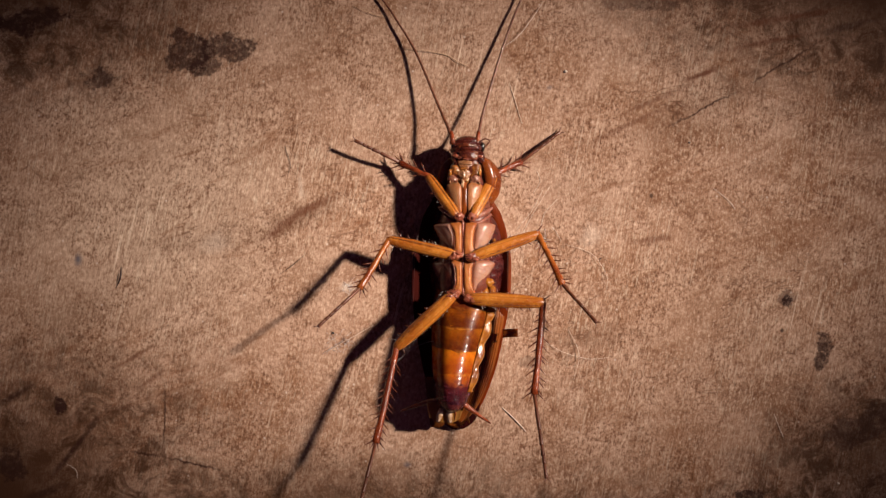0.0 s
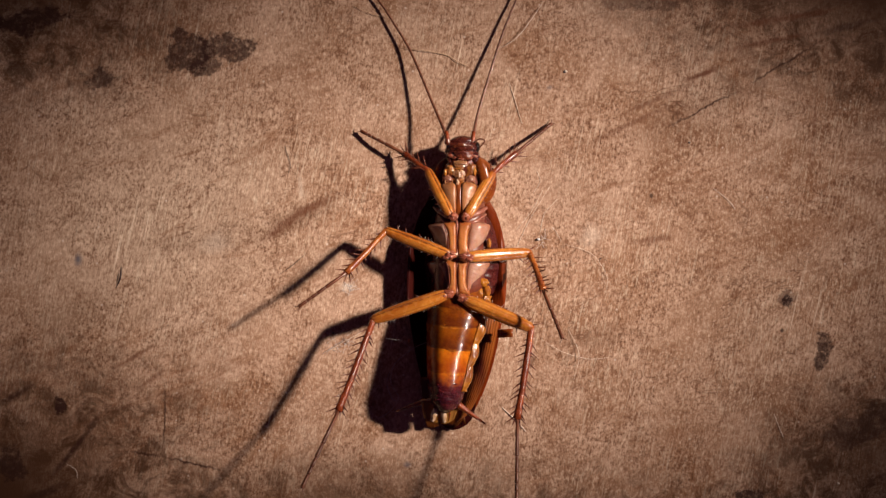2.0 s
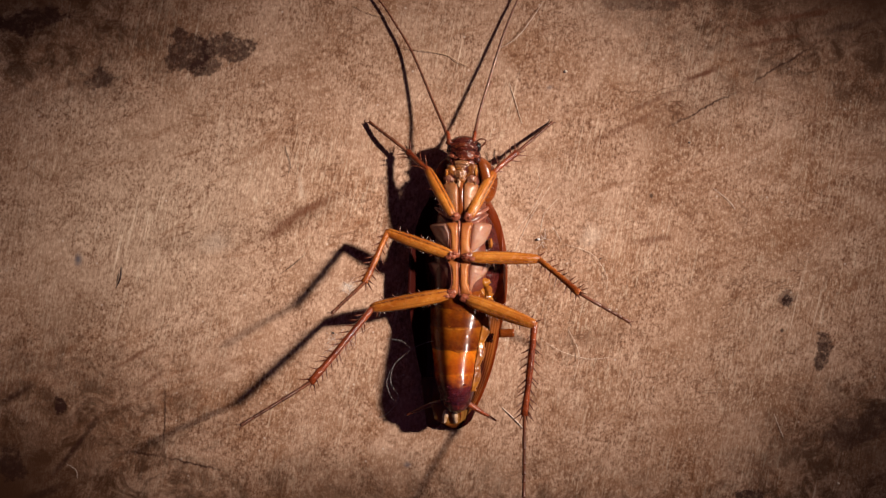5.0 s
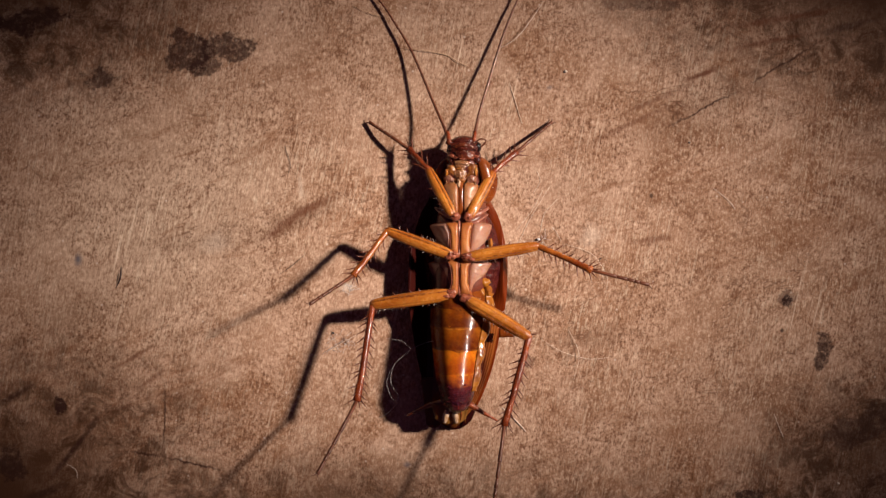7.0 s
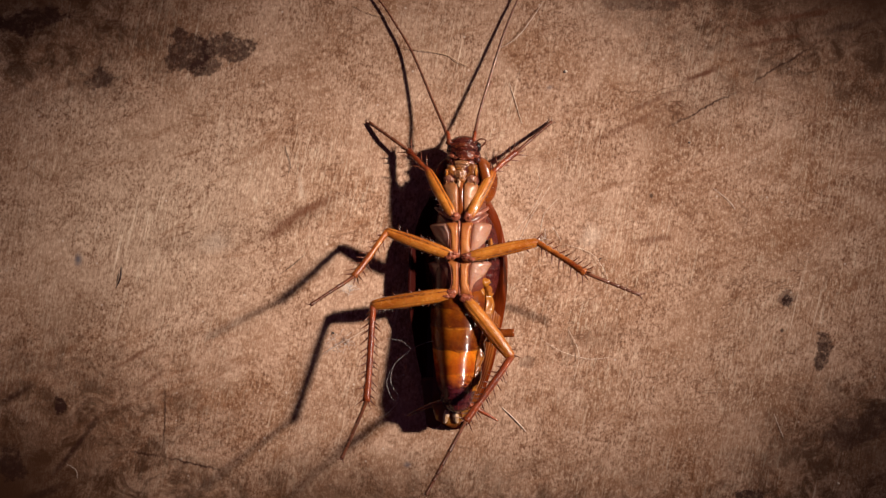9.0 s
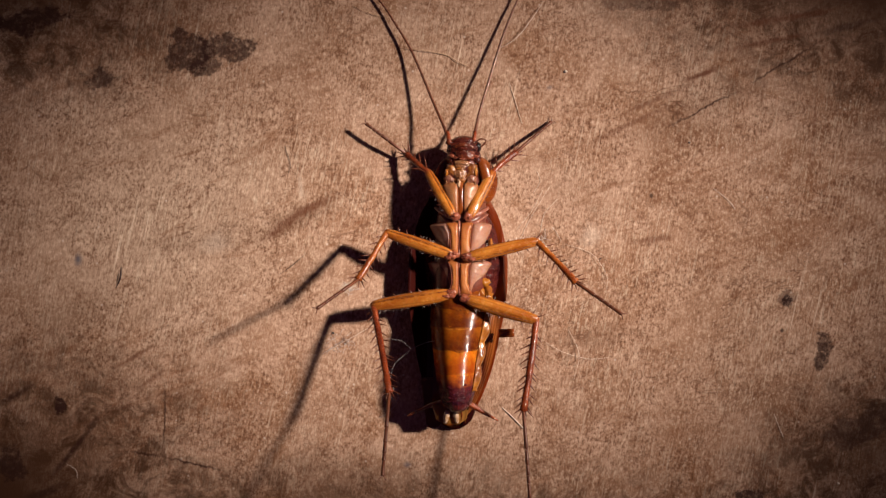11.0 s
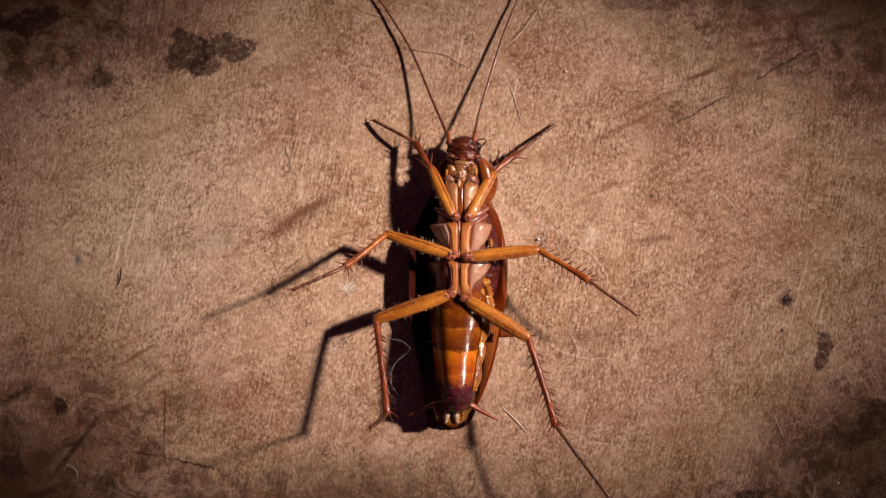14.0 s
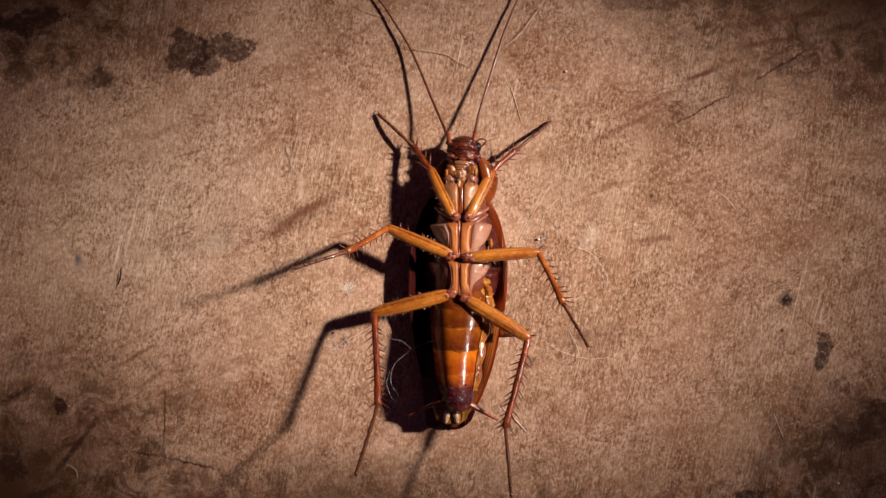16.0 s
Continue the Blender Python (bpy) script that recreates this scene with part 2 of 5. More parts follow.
def sternite_material(name, front, back, edge, wrinkle=0.4):
    """Belly plate: clear amber in front, darker towards its hind rim, with a bright rim line."""
    n = Nodes(name)
    along = n.put("ShaderNodeSeparateXYZ", {0: n.coords("Generated", 1.0)}).outputs[1]
    mottled = n.math("ADD", along, n.math("MULTIPLY", n.math("SUBTRACT", n.noise(n.coords(), 0.9, 5, 0.65), 0.5), 1.3))
    color = n.mix(n.span(mottled, 0.15, 0.8), back, front)
    rim = n.math("MULTIPLY", n.span(along, 0.14, 0.04, 0.0, 0.8), n.span(n.noise(n.coords(), 0.8, 3), 0.42, 0.6))
    color = n.mix(rim, color, edge)
    blot = n.span(n.noise(n.coords(), 0.5, 5, 0.7, 0.6), 0.47, 0.64, 0.0, 0.8)
    color = n.mix(blot, color, back)
    specks = n.span(n.noise(n.coords(), 2.6, 4), 0.62, 0.72, 0.0, 0.45)
    color = n.mix(specks, color, back)
    n.bump(n.math("ADD", n.noise(n.coords(scale=(700, 1300, 1000)), 1.3, 6, 0.66), n.math("MULTIPLY", n.noise(n.coords(), 0.45, 2), 1.5)), min(wrinkle, 1.0), 0.00007 * max(1.0, wrinkle))
    n.bump(n.noise(n.coords(scale=(600, 1200, 1000)), 0.9 * max(1.0, wrinkle * 0.7), 3), min(wrinkle, 1.0), 0.00022 * max(1.0, wrinkle), "Coat Normal")
    return n.finish(color, n.span(n.noise(n.coords(), 1.1, 4), 0.3, 0.7, 0.2, 0.34), 0.16 if wrinkle < 1 else 0.5, 0.45, 0.05, 0.08, 0.0016)


def wing_material(name, base, vein, glow, across, root=None):
    """Thin horny wing that lets some light through, with fine parallel veins."""
    n = Nodes(name)
    c = n.coords(scale=(1000 * across, 1000 * 0.05, 1000))
    rib = n.span(n.noise(c, 1.0, 3, 0.5, 0.3), 0.45, 0.62)
    color = n.mix(n.math("MULTIPLY", rib, 0.35), base, vein)
    mott = n.span(n.noise(n.coords(), 0.35, 4), 0.4, 0.65, 0.0, 0.5)
    color = n.mix(mott, color, vein)
    if root:
        # dark maroon near its root paints in shade; clear amber towards rim and end
        spot = n.put("ShaderNodeSeparateXYZ", {0: n.coords("Generated", 1.0)}).outputs
        reach = n.math("MAXIMUM", n.span(spot[0], 0.66, 0.82), n.span(spot[1], 0.28, 0.05))
        color = n.mix(n.math("ADD", reach, n.math("MULTIPLY", n.math("SUBTRACT", mott, 0.25), 0.5)), root, color)
    n.bump(rib, 0.5, 0.00006)
    made = n.finish(color, 0.2, 0.7 if root else 0.15, 0.0, 0.45, 0.1)
    n.set(n.bsdf.inputs["Transmission Weight"], 0.0)
    through_light = n.put("ShaderNodeBsdfTranslucent", {"Color": glow})
    blend = n.put("ShaderNodeMixShader", {0: 0.3, 1: n.bsdf.outputs[0], 2: through_light.outputs[0]})
    n.set(n.tree.nodes["Material Output"].inputs["Surface"], blend.outputs[0])
    return made


def plate_material(name, middle, rim, rough=0.3, coat=0.15):
    """Hip plate: waxy and pale in the middle, browner towards its rim, finely ribbed across."""
    n = Nodes(name)
    spot = n.put("ShaderNodeSeparateXYZ", {0: n.coords("Generated", 1.0)}).outputs
    aside = n.math("ABSOLUTE", n.math("SUBTRACT", spot[0], 0.5))
    ahead = n.math("MULTIPLY", n.math("ABSOLUTE", n.math("SUBTRACT", spot[1], 0.5)), 0.9)
    cloud = n.math("MULTIPLY", n.math("SUBTRACT", n.noise(n.coords(), 0.6, 5, 0.65), 0.5), 0.45)
    far = n.math("ADD", n.math("MAXIMUM", aside, ahead), cloud)
    color = n.mix(n.span(far, 0.12, 0.5), middle, rim)
    rib = n.noise(n.coords(scale=(350, 1600, 1000), turn=(0, 0, radians(25))), 1.4, 4, 0.6)
    color = n.mix(n.span(rib, 0.5, 0.7, 0.0, 0.35), color, rim)
    n.bump(n.math("ADD", rib, n.noise(n.coords(), 0.8, 3)), 0.5, 0.00012)
    n.bump(n.noise(n.coords(), 0.9, 3), 0.5, 0.0003, "Coat Normal")
    return n.finish(color, rough, coat, 0.3, 0.4, 0.05, 0.001)


def plain(name, color, rough, coat=0.0):
    n = Nodes(name)
    tone = n.span(n.noise(n.coords(), 1.5, 3), 0.3, 0.7, 0.0, 0.5)
    return n.finish(n.mix(tone, color, tuple(v * 0.6 for v in color)), rough, coat)


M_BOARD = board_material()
M_FEMUR = thigh_material()
M_TIBIA = chitin("red_leg_shell", (0.29, 0.055, 0.014), (0.11, 0.018, 0.006), 0.24, 0.5, 1.3, relief=1.8, depth=0.35)
M_SHIN = chitin("amber_shin_shell", (0.40, 0.12, 0.018), (0.19, 0.038, 0.008), 0.26, 0.3, 0.9, 0.1, relief=1.8, depth=0.25)
M_TARSUS = chitin("brown_foot_shell", (0.17, 0.052, 0.022), (0.085, 0.025, 0.012), 0.4, 0.25, 1.2)
M_SPINE = chitin("dark_spine_shell", (0.14, 0.035, 0.014), (0.08, 0.02, 0.01), 0.35, 0.3)
M_JOINT = chitin("red_joint_shell", (0.34, 0.10, 0.052), (0.12, 0.024, 0.014), 0.2, 0.9, 1.4, along=1.0, relief=1.7, depth=0.42)
M_FRONT_HIP = plate_material("front_hip_shell", (0.36, 0.165, 0.074), (0.23, 0.075, 0.022), 0.36, 0.08)
M_HEAD = chitin("head_shell", (0.10, 0.017, 0.008), (0.030, 0.006, 0.005), 0.20, 0.6, 0.9, along=1.0, relief=1.3, depth=0.5)
M_BROW = chitin("brow_shell", (0.16, 0.034, 0.011), (0.05, 0.009, 0.006), 0.20, 0.5, 1.3, along=1.0, relief=1.6, depth=0.4)
M_PLEURA = chitin("flank_shell", (0.085, 0.014, 0.010), (0.03, 0.005, 0.006), 0.2, 0.3, 0.9, along=1.0, relief=1.4, depth=0.6, gloss=0.08)
M_RIDGE = chitin("breast_ridge_shell", (0.32, 0.12, 0.08), (0.13, 0.032, 0.022), 0.2, 0.5, 1.1, 0.1, along=1.0, relief=1.4, depth=0.4)
M_CREAM = chitin("cream_mouth_shell", (0.36, 0.18, 0.085), (0.15, 0.05, 0.016), 0.22, 0.5, 1.3, 0.1, 1.0, 1.6, 0.3)
M_TAN = plate_material("tan_hip_shell", (0.43, 0.155, 0.040), (0.22, 0.052, 0.010), 0.4, 0.08)
M_PALE = plate_material("pale_hip_shell", (0.39, 0.225, 0.165), (0.23, 0.078, 0.042), 0.26, 0.25)
M_PALP = chitin("palp_skin", (0.27, 0.115, 0.07), (0.11, 0.032, 0.018), 0.18, 0.7, 1.1, 0.1, 1.0, 1.5, 0.3)
M_CORE = chitin("chest_shell", (0.16, 0.038, 0.018), (0.07, 0.013, 0.009), 0.35, 0.15, 0.7, along=1.0)
M_SHIELD = chitin("shield_shell", (0.25, 0.058, 0.007), (0.11, 0.021, 0.004), 0.24, 0.25, 0.35, 0.0, 1.0)
M_BELLY = [sternite_material("belly_amber", (0.24, 0.062, 0.004), (0.085, 0.014, 0.003), (0.46, 0.15, 0.015)),
           sternite_material("belly_orange", (0.52, 0.145, 0.007), (0.25, 0.042, 0.004), (0.58, 0.21, 0.022)),
           sternite_material("belly_red", (0.48, 0.115, 0.008), (0.085, 0.011, 0.012), (0.07, 0.010, 0.012)),
           sternite_material("belly_dark", (0.10, 0.012, 0.016), (0.035, 0.006, 0.012), (0.12, 0.03, 0.035), 2.4)]
M_WING = wing_material("brown_wing", (0.20, 0.031, 0.005), (0.095, 0.013, 0.003), (0.38, 0.085, 0.013), 1.3)
M_HINDWING = wing_material("clear_wing", (0.30, 0.085, 0.012), (0.17, 0.038, 0.007), (0.50, 0.17, 0.03), 2.0, (0.05, 0.008, 0.006))
M_TIP = wing_material("frayed_wing", (0.14, 0.042, 0.008), (0.07, 0.016, 0.004), (0.40, 0.15, 0.03), 1.5)
# darker copy of the wing shell: the left side's shade put into its colour
M_SHADEWING = wing_material("shaded_wing", (0.050, 0.008, 0.006), (0.022, 0.004, 0.004), (0.07, 0.012, 0.007), 1.0)
M_FAN = wing_material("tail_fan", (0.33, 0.15, 0.035), (0.18, 0.062, 0.012), (0.55, 0.28, 0.08), 2.0)
M_FOLD = chitin("flank_skin", (0.46, 0.19, 0.03), (0.22, 0.06, 0.010), 0.16, 1.0, 1.2, 0.0, 1.0, 1.2, 0.12)
M_JAW = chitin("jaw_shell", (0.30, 0.105, 0.020), (0.11, 0.026, 0.007), 0.16, 0.8, 1.4, 0.0, 1.0, 1.5, 0.35)
M_FLANK = chitin("flank_skin_smooth", (0.36, 0.135, 0.016), (0.17, 0.042, 0.006), 0.25, 0.6, 0.6, 0.0, 1.0, 0.5, 0.05, 0.15)
M_LOBE = chitin("clear_lobe", (0.70, 0.54, 0.40), (0.40, 0.22, 0.11), 0.12, 1.0, 1.5, 0.0, 1.0, 1.5, 0.2)
M_EYE = plain("black_eye", (0.012, 0.008, 0.008), 0.15, 0.6)
M_LINT = plain("pale_lint", (0.78, 0.67, 0.57), 0.6)
M_GRIT = plain("grey_grit", (0.55, 0.53, 0.54), 0.7)
M_STRAW = plain("straw_fibre", (0.50, 0.33, 0.20), 0.6)
M_HAIR = plain("dark_fibre", (0.05, 0.03, 0.025), 0.5)


# ---- shape helpers (millimetres) ----
def part(name, bm, material, parent=None, label="", at=(0, 0, 0)):
    """Links a bmesh as one mesh object under its thing; its origin lies at a point of the thing's space."""
    bmesh.ops.recalc_face_normals(bm, faces=bm.faces)
    bmesh.ops.scale(bm, vec=(MM, MM, MM), verts=bm.verts)
    mesh = bpy.data.meshes.new(name)
    bm.to_mesh(mesh)
    bm.free()
    mesh.polygons.foreach_set("use_smooth", [True] * len(mesh.polygons))
    mesh.materials.append(material)
    return place(name, mesh, parent, label, at)


def place(name, mesh, parent, label="", at=(0, 0, 0), turn=None):
    ob = new(name, mesh)
    ob.parent = parent
    ob.matrix_basis = Matrix.Translation(Vector(at) * MM) @ (turn or Matrix())
    return tagged(ob, label)


def loft(bm, rings, capped=True):
    """Skins a row of closed rings and closes the ends."""
    grid = [[bm.verts.new(p) for p in ring] for ring in rings]
    count = len(grid[0])
    for a, b in zip(grid, grid[1:]):
        for i in range(count):
            bm.faces.new((a[i], a[(i + 1) % count], b[(i + 1) % count], b[i]))
    for ring in (grid[0], grid[-1]) if capped else ():
        middle = bm.verts.new(sum((v.co for v in ring), Vector()) / count)
        for i in range(count):
            bm.faces.new((middle, ring[i], ring[(i + 1) % count]))
    return bm


def tube(points, radii, sides=10, flat=1.0, bm=None):
    """A round or flattened tube through points; radii one to a point, flat its height by its width."""
    bm = bm or bmesh.new()
    points = [Vector(p) for p in points]
    rings = []
    for i, p in enumerate(points):
        ahead = (points[min(i + 1, len(points) - 1)] - points[max(i - 1, 0)]).normalized()
        side = Vector((0, 0, 1)).cross(ahead)
        side = side.normalized() if side.length > 1e-4 else Vector((0, 1, 0))
        up = ahead.cross(side).normalized()
        rings.append([p + radii[i] * (math.cos(a) * side + flat * math.sin(a) * up) for a in (2 * math.pi * k / sides for k in range(sides))])
    return loft(bm, rings)


def smooth_path(points, steps=8):
    """Catmull-Rom through points."""
    pts = [Vector(p) for p in points]
    pts = [2 * pts[0] - pts[1], *pts, 2 * pts[-1] - pts[-2]]
    out = []
    for a, b, c, d in zip(pts, pts[1:], pts[2:], pts[3:]):
        for k in range(steps):
            t = k / steps
            out.append(0.5 * (2 * b + (c - a) * t + (2 * a - 5 * b + 4 * c - d) * t * t + (3 * b - a - 3 * c + d) * t ** 3))
    return out + [pts[-2]]


def drop(center, radii, segments=20, rings=12, bm=None, rough=0.0, squash=1.0):
    """A rounded lump, slightly uneven."""
    bm = bm or bmesh.new()
    made = bmesh.ops.create_uvsphere(bm, u_segments=segments, v_segments=rings, radius=1.0)["verts"]
    for v in made:
        k = 1 + rough * noise.noise(v.co * 2.3 + Vector(center))
        v.co = Vector((math.copysign(abs(v.co.x) ** squash, v.co.x) * radii[0] * k + center[0], v.co.y * radii[1] * k + center[1], v.co.z * radii[2] * k + center[2]))
    return bm


def cross_rings(stations, sides=28, power=0.9, waist=0.5, lean=False):
    """Rings across the body's length: y, middle x, half width, bottom z, top z; a leaning one falls off steeply on its shaded side."""
    rings = []
    for y, xc, half, low, high in stations:
        ring = []
        for k in range(sides):
            a = 2 * math.pi * k / sides
            c, s = math.cos(a), math.sin(a)
            if lean and c < 0 and s >= 0:
                u = -c
                ring.append((xc - 0.78 * half * u, y, high - (high - low) * (1 - waist) * u ** 2.8))
                continue
            ring.append((xc + (0.78 if lean and c < 0 else 1.0) * half * math.copysign(abs(c) ** power, c), y, low + (high - low) * (waist + (1 - waist if s > 0 else waist) * math.copysign(abs(s) ** power, s))))
        rings.append(ring)
    return rings


def glide(rows, t):
    """Smooth, never overshooting reading of rows (t, values...) at t."""
    ts = [r[0] for r in rows]
    t = min(max(t, ts[0]), ts[-1])
    k = min(max(i for i, x in enumerate(ts) if x <= t), len(ts) - 2)
    h = ts[k + 1] - ts[k]
    u = (t - ts[k]) / h
    out = []
    for c in range(1, len(rows[0])):
        v = [r[c] for r in rows]

        def slope(i):
            if i in (0, len(v) - 1):
                return 0.0
            a, b = (v[i] - v[i - 1]) / (ts[i] - ts[i - 1]), (v[i + 1] - v[i]) / (ts[i + 1] - ts[i])
            return 0.0 if a * b <= 0 else 2 * a * b / (a + b)
        m0, m1 = slope(k) * h, slope(k + 1) * h
        out.append((2 * u ** 3 - 3 * u * u + 1) * v[k] + (u ** 3 - 2 * u * u + u) * m0 + (3 * u * u - 2 * u ** 3) * v[k + 1] + (u ** 3 - u * u) * m1)
    return out


def between(rows, y):
    """Smooth reading of rows sorted by falling first value."""
    return glide([(-r[0], *r[1:]) for r in rows], -y)


def sheet(nu, nv, surface, thick):
    """A curved sheet; surface(u, v) gives a point of its top, thick its thickness in mm or a function of u and v."""
    depth = thick if callable(thick) else lambda u, v: thick
    bm = bmesh.new()
    top = [[bm.verts.new(surface(i / nu, j / nv)) for j in range(nv + 1)] for i in range(nu + 1)]
    low = [[bm.verts.new(v.co - Vector((0, 0, depth(i / nu, j / nv)))) for j, v in enumerate(row)] for i, row in enumerate(top)]
    for i in range(nu):
        for j in range(nv):
            bm.faces.new((top[i][j], top[i + 1][j], top[i + 1][j + 1], top[i][j + 1]))
            bm.faces.new((low[i][j], low[i][j + 1], low[i + 1][j + 1], low[i + 1][j]))
    for i in range(nu):
        for j in (0, nv):
            bm.faces.new((top[i][j], top[i + 1][j], low[i + 1][j], low[i][j]))
    for j in range(nv):
        for i in (0, nu):
            bm.faces.new((top[i][j], top[i][j + 1], low[i][j + 1], low[i][j]))
    return bm


# ---- board ----
bm = bmesh.new()
bmesh.ops.create_cube(bm, size=1.0)
bmesh.ops.scale(bm, vec=(900, 600, 18), verts=bm.verts)
bmesh.ops.translate(bm, vec=(0, 0, -9), verts=bm.verts)
bmesh.ops.bevel(bm, geom=bm.edges[:], offset=1.5, segments=2, affect="EDGES")
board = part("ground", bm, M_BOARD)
for polygon in board.data.polygons:
    polygon.use_smooth = False
tagged(board, "worn tan wooden board, scratched, with dark brown stains", "board", kind="structure")

# ---- cockroach ----
BODY_AT = Vector((2.17, -2.73, 0.0))
roach = new("cockroach")
roach.matrix_basis = Matrix.Translation(BODY_AT * MM)
tagged(roach, "glossy reddish-brown cockroach lying on its back, legs waving, on the board", "cockroach")

# chest core and back shield
part("thorax", loft(bmesh.new(), cross_rings([(13.2, 0.0, 1.4, 1.2, 3.6), (12.0, 0.2, 2.3, 0.9, 4.6), (9.0, 0.3, 2.7, 0.7, 5.2), (6.0, 0.1, 3.1, 0.6, 5.6), (2.0, 0.0, 3.2, 0.5, 5.75),
                                                      (-1.5, 0.0, 3.2, 0.5, 5.75), (-3.6, 0.0, 2.9, 0.7, 5.2)])), M_CORE, roach)


def shield_surface(u, v):
    r, a = 0.02 + 0.98 * u, 2 * math.pi * v
    x, y = (4.65 if math.cos(a) > 0 else 2.6) * r * math.cos(a), 3.5 * r * math.sin(a)
    return Vector((x - 0.15, y + 11.1 - 0.05 * x * x * min(1.0, max(0.0, -y / 2.5)), 2.9 + 0.17 * x + 0.5 * r ** 2 - 1.1 * max(0.0, r - 0.82) / 0.18 + 0.05 * math.sin(7 * a) * r))


part("pronotum", sheet(16, 48, shield_surface, lambda u, v: 0.25 + 1.4 * (1 - u ** 2.2)), M_SHIELD, roach, "amber-brown shield plate behind the head")

# head
def head_shape():
    """Skull seen from below: wide crown, a ledge across the brow and a narrower face."""
    bm = drop((0, 0, 0), (1, 1, 1), 44, 30)
    for v in bm.verts:
        x, y, z = v.co
        wide = 2.05 - 0.45 * max(0.0, -y) ** 1.5
        relief = 0.0
        if z > 0:
            relief = 0.10 * math.exp(-((y - 0.12) / 0.16) ** 2) - 0.22 * math.exp(-((y - 0.42) / 0.09) ** 2) - 0.20 * math.exp(-((y + 0.14) / 0.07) ** 2) + 0.18 * math.exp(-((y + 0.42) / 0.2) ** 2) * (1 - x * x)
        k = 1 + 0.07 * noise.noise(Vector((x * 2.6, y * 2.6, z + 4)))
        v.co = Vector((0.35 + wide * x * k, 14.75 + 1.72 * y * k, 3.75 + (1.4 * z + relief * 1.3) * k))
    return bm


head = part("head", head_shape(), M_HEAD, roach, "dark reddish-brown glossy head")
part("frons", tube(smooth_path([(-1.25, 14.75, 4.75), (-0.5, 15.12, 5.15), (0.4, 15.2, 5.25), (1.2, 15.05, 5.1), (1.9, 14.6, 4.6)], 6),
                   [0.1 + 0.17 * math.sin(math.pi * i / 24) + 0.03 * math.sin(1.7 * i) for i in range(25)], 10, 0.7), M_BROW, head, "brown ridge across the brow")
part("clypeus", sheet(12, 18, lambda u, v: Vector((0.45 + (v - 0.5) * (2.5 - 0.7 * u), 14.5 - 1.0 * u - 0.25 * (v - 0.5) ** 2, 4.95 + 0.35 * math.sin(math.pi * v) ** 0.7 + 0.12 * math.sin(math.pi * u) + 0.1 * noise.noise(Vector((v * 4, u * 3, 2))))), 0.5),
     M_BROW, head, "reddish plate above the mouth")
for x, y, w in ((-0.55, 13.75, 0.5), (0.25, 13.55, 0.6), (1.05, 13.65, 0.5), (0.75, 14.25, 0.42), (1.75, 13.85, 0.4), (-1.15, 13.95, 0.4)):
    part("face_fold", drop((x, y, 5.05 - 0.18 * abs(x - 0.3)), (w, 0.2, 0.3), 16, 10, rough=0.5), M_JOINT, head)
for s in (-1, 1):
    part("eye", drop((0.4 + 1.72 * s, 15.05, 4.05), (0.36, 0.62, 0.55)), M_EYE, head, "black compound eye")
    part("cheek", drop((0.4 + 1.55 * s, 13.75, 4.35), (0.5, 0.75, 0.5), rough=0.3), M_HEAD, head)
    part("antenna_socket", drop((0.05 + 1.5 * s, 15.6, 4.35), (0.42, 0.36, 0.36)), M_BROW, head)
    part("scape", tube(smooth_path([(0.05 + 1.5 * s, 15.6, 4.4), (0.05 + 1.55 * s, 16.1, 4.35), (0.03 + 1.66 * s, 17.0, 3.95)], 4), [0.24, 0.28, 0.3, 0.29, 0.28, 0.28, 0.27, 0.26, 0.2], 10), M_TIBIA, head, "thick red root joint of the feeler")
    # a neck fold inside the shield's rim
    low = 0.0 if s > 0 else 1.3
    part("neck_fold", tube(smooth_path([(0.3 + 1.4 * s, 13.8, 4.0 - low), (0.25 + 2.2 * s, 13.1, 4.3 - low), (0.2 + 2.8 * s, 11.6, 4.3 - low), (0.15 + 2.85 * s, 10.0, 4.1 - low), (0.1 + 2.4 * s, 8.6, 3.9 - low)], 6),
                           [0.2 + 0.45 * math.sin(math.pi * i / 24) + 0.03 * math.sin(2.1 * i) for i in range(25)], 12, 0.5), M_SHIELD, roach, "glossy amber fold beside the mouth")
# mouthparts
part("mouth_base", drop((0.15, 11.9, 4.35), (1.9, 2.0, 0.85), 28, 18, rough=0.3), M_BROW, head, "dark brown mouth cavity")
def mouth_plate(rows, z, rise, seed):
    """A small plate of the mouth, uneven; rows: y, left x, right x."""
    def surface(u, v):
        y = rows[0][0] + (rows[-1][0] - rows[0][0]) * u
        a, b = between(rows, y)
        return Vector((a + (b - a) * v, y + 0.12 * math.sin(math.pi * v), z + rise * math.sin(math.pi * v) ** 0.7 * (0.4 + 0.6 * math.sin(math.pi * u)) + 0.13 * noise.noise(Vector((v * 3.5, u * 3.5, seed)))))
    return sheet(14, 14, surface, 0.4)


part("labrum", mouth_plate([(13.25, -0.75, 0.85), (12.9, -0.8, 0.9), (12.45, -0.6, 0.75)], 5.1, 0.25, 1), M_CREAM, head, "cream mouth plate")
part("labrum_edge", mouth_plate([(12.5, -0.75, 0.85), (12.1, -0.5, 0.55)], 5.05, 0.2, 2), M_JAW, head, "glossy amber lip")
for x, rows in ((-1, [(12.7, -1.75, -0.7), (12.0, -1.8, -0.45), (11.5, -1.5, -0.5)]), (1, [(12.85, 0.8, 1.95), (12.0, 0.55, 2.05), (11.4, 0.6, 1.8)])):
    part("mandible", mouth_plate(rows, 4.95, 0.35, 3 + x), M_JAW, head, "glossy amber jaw")
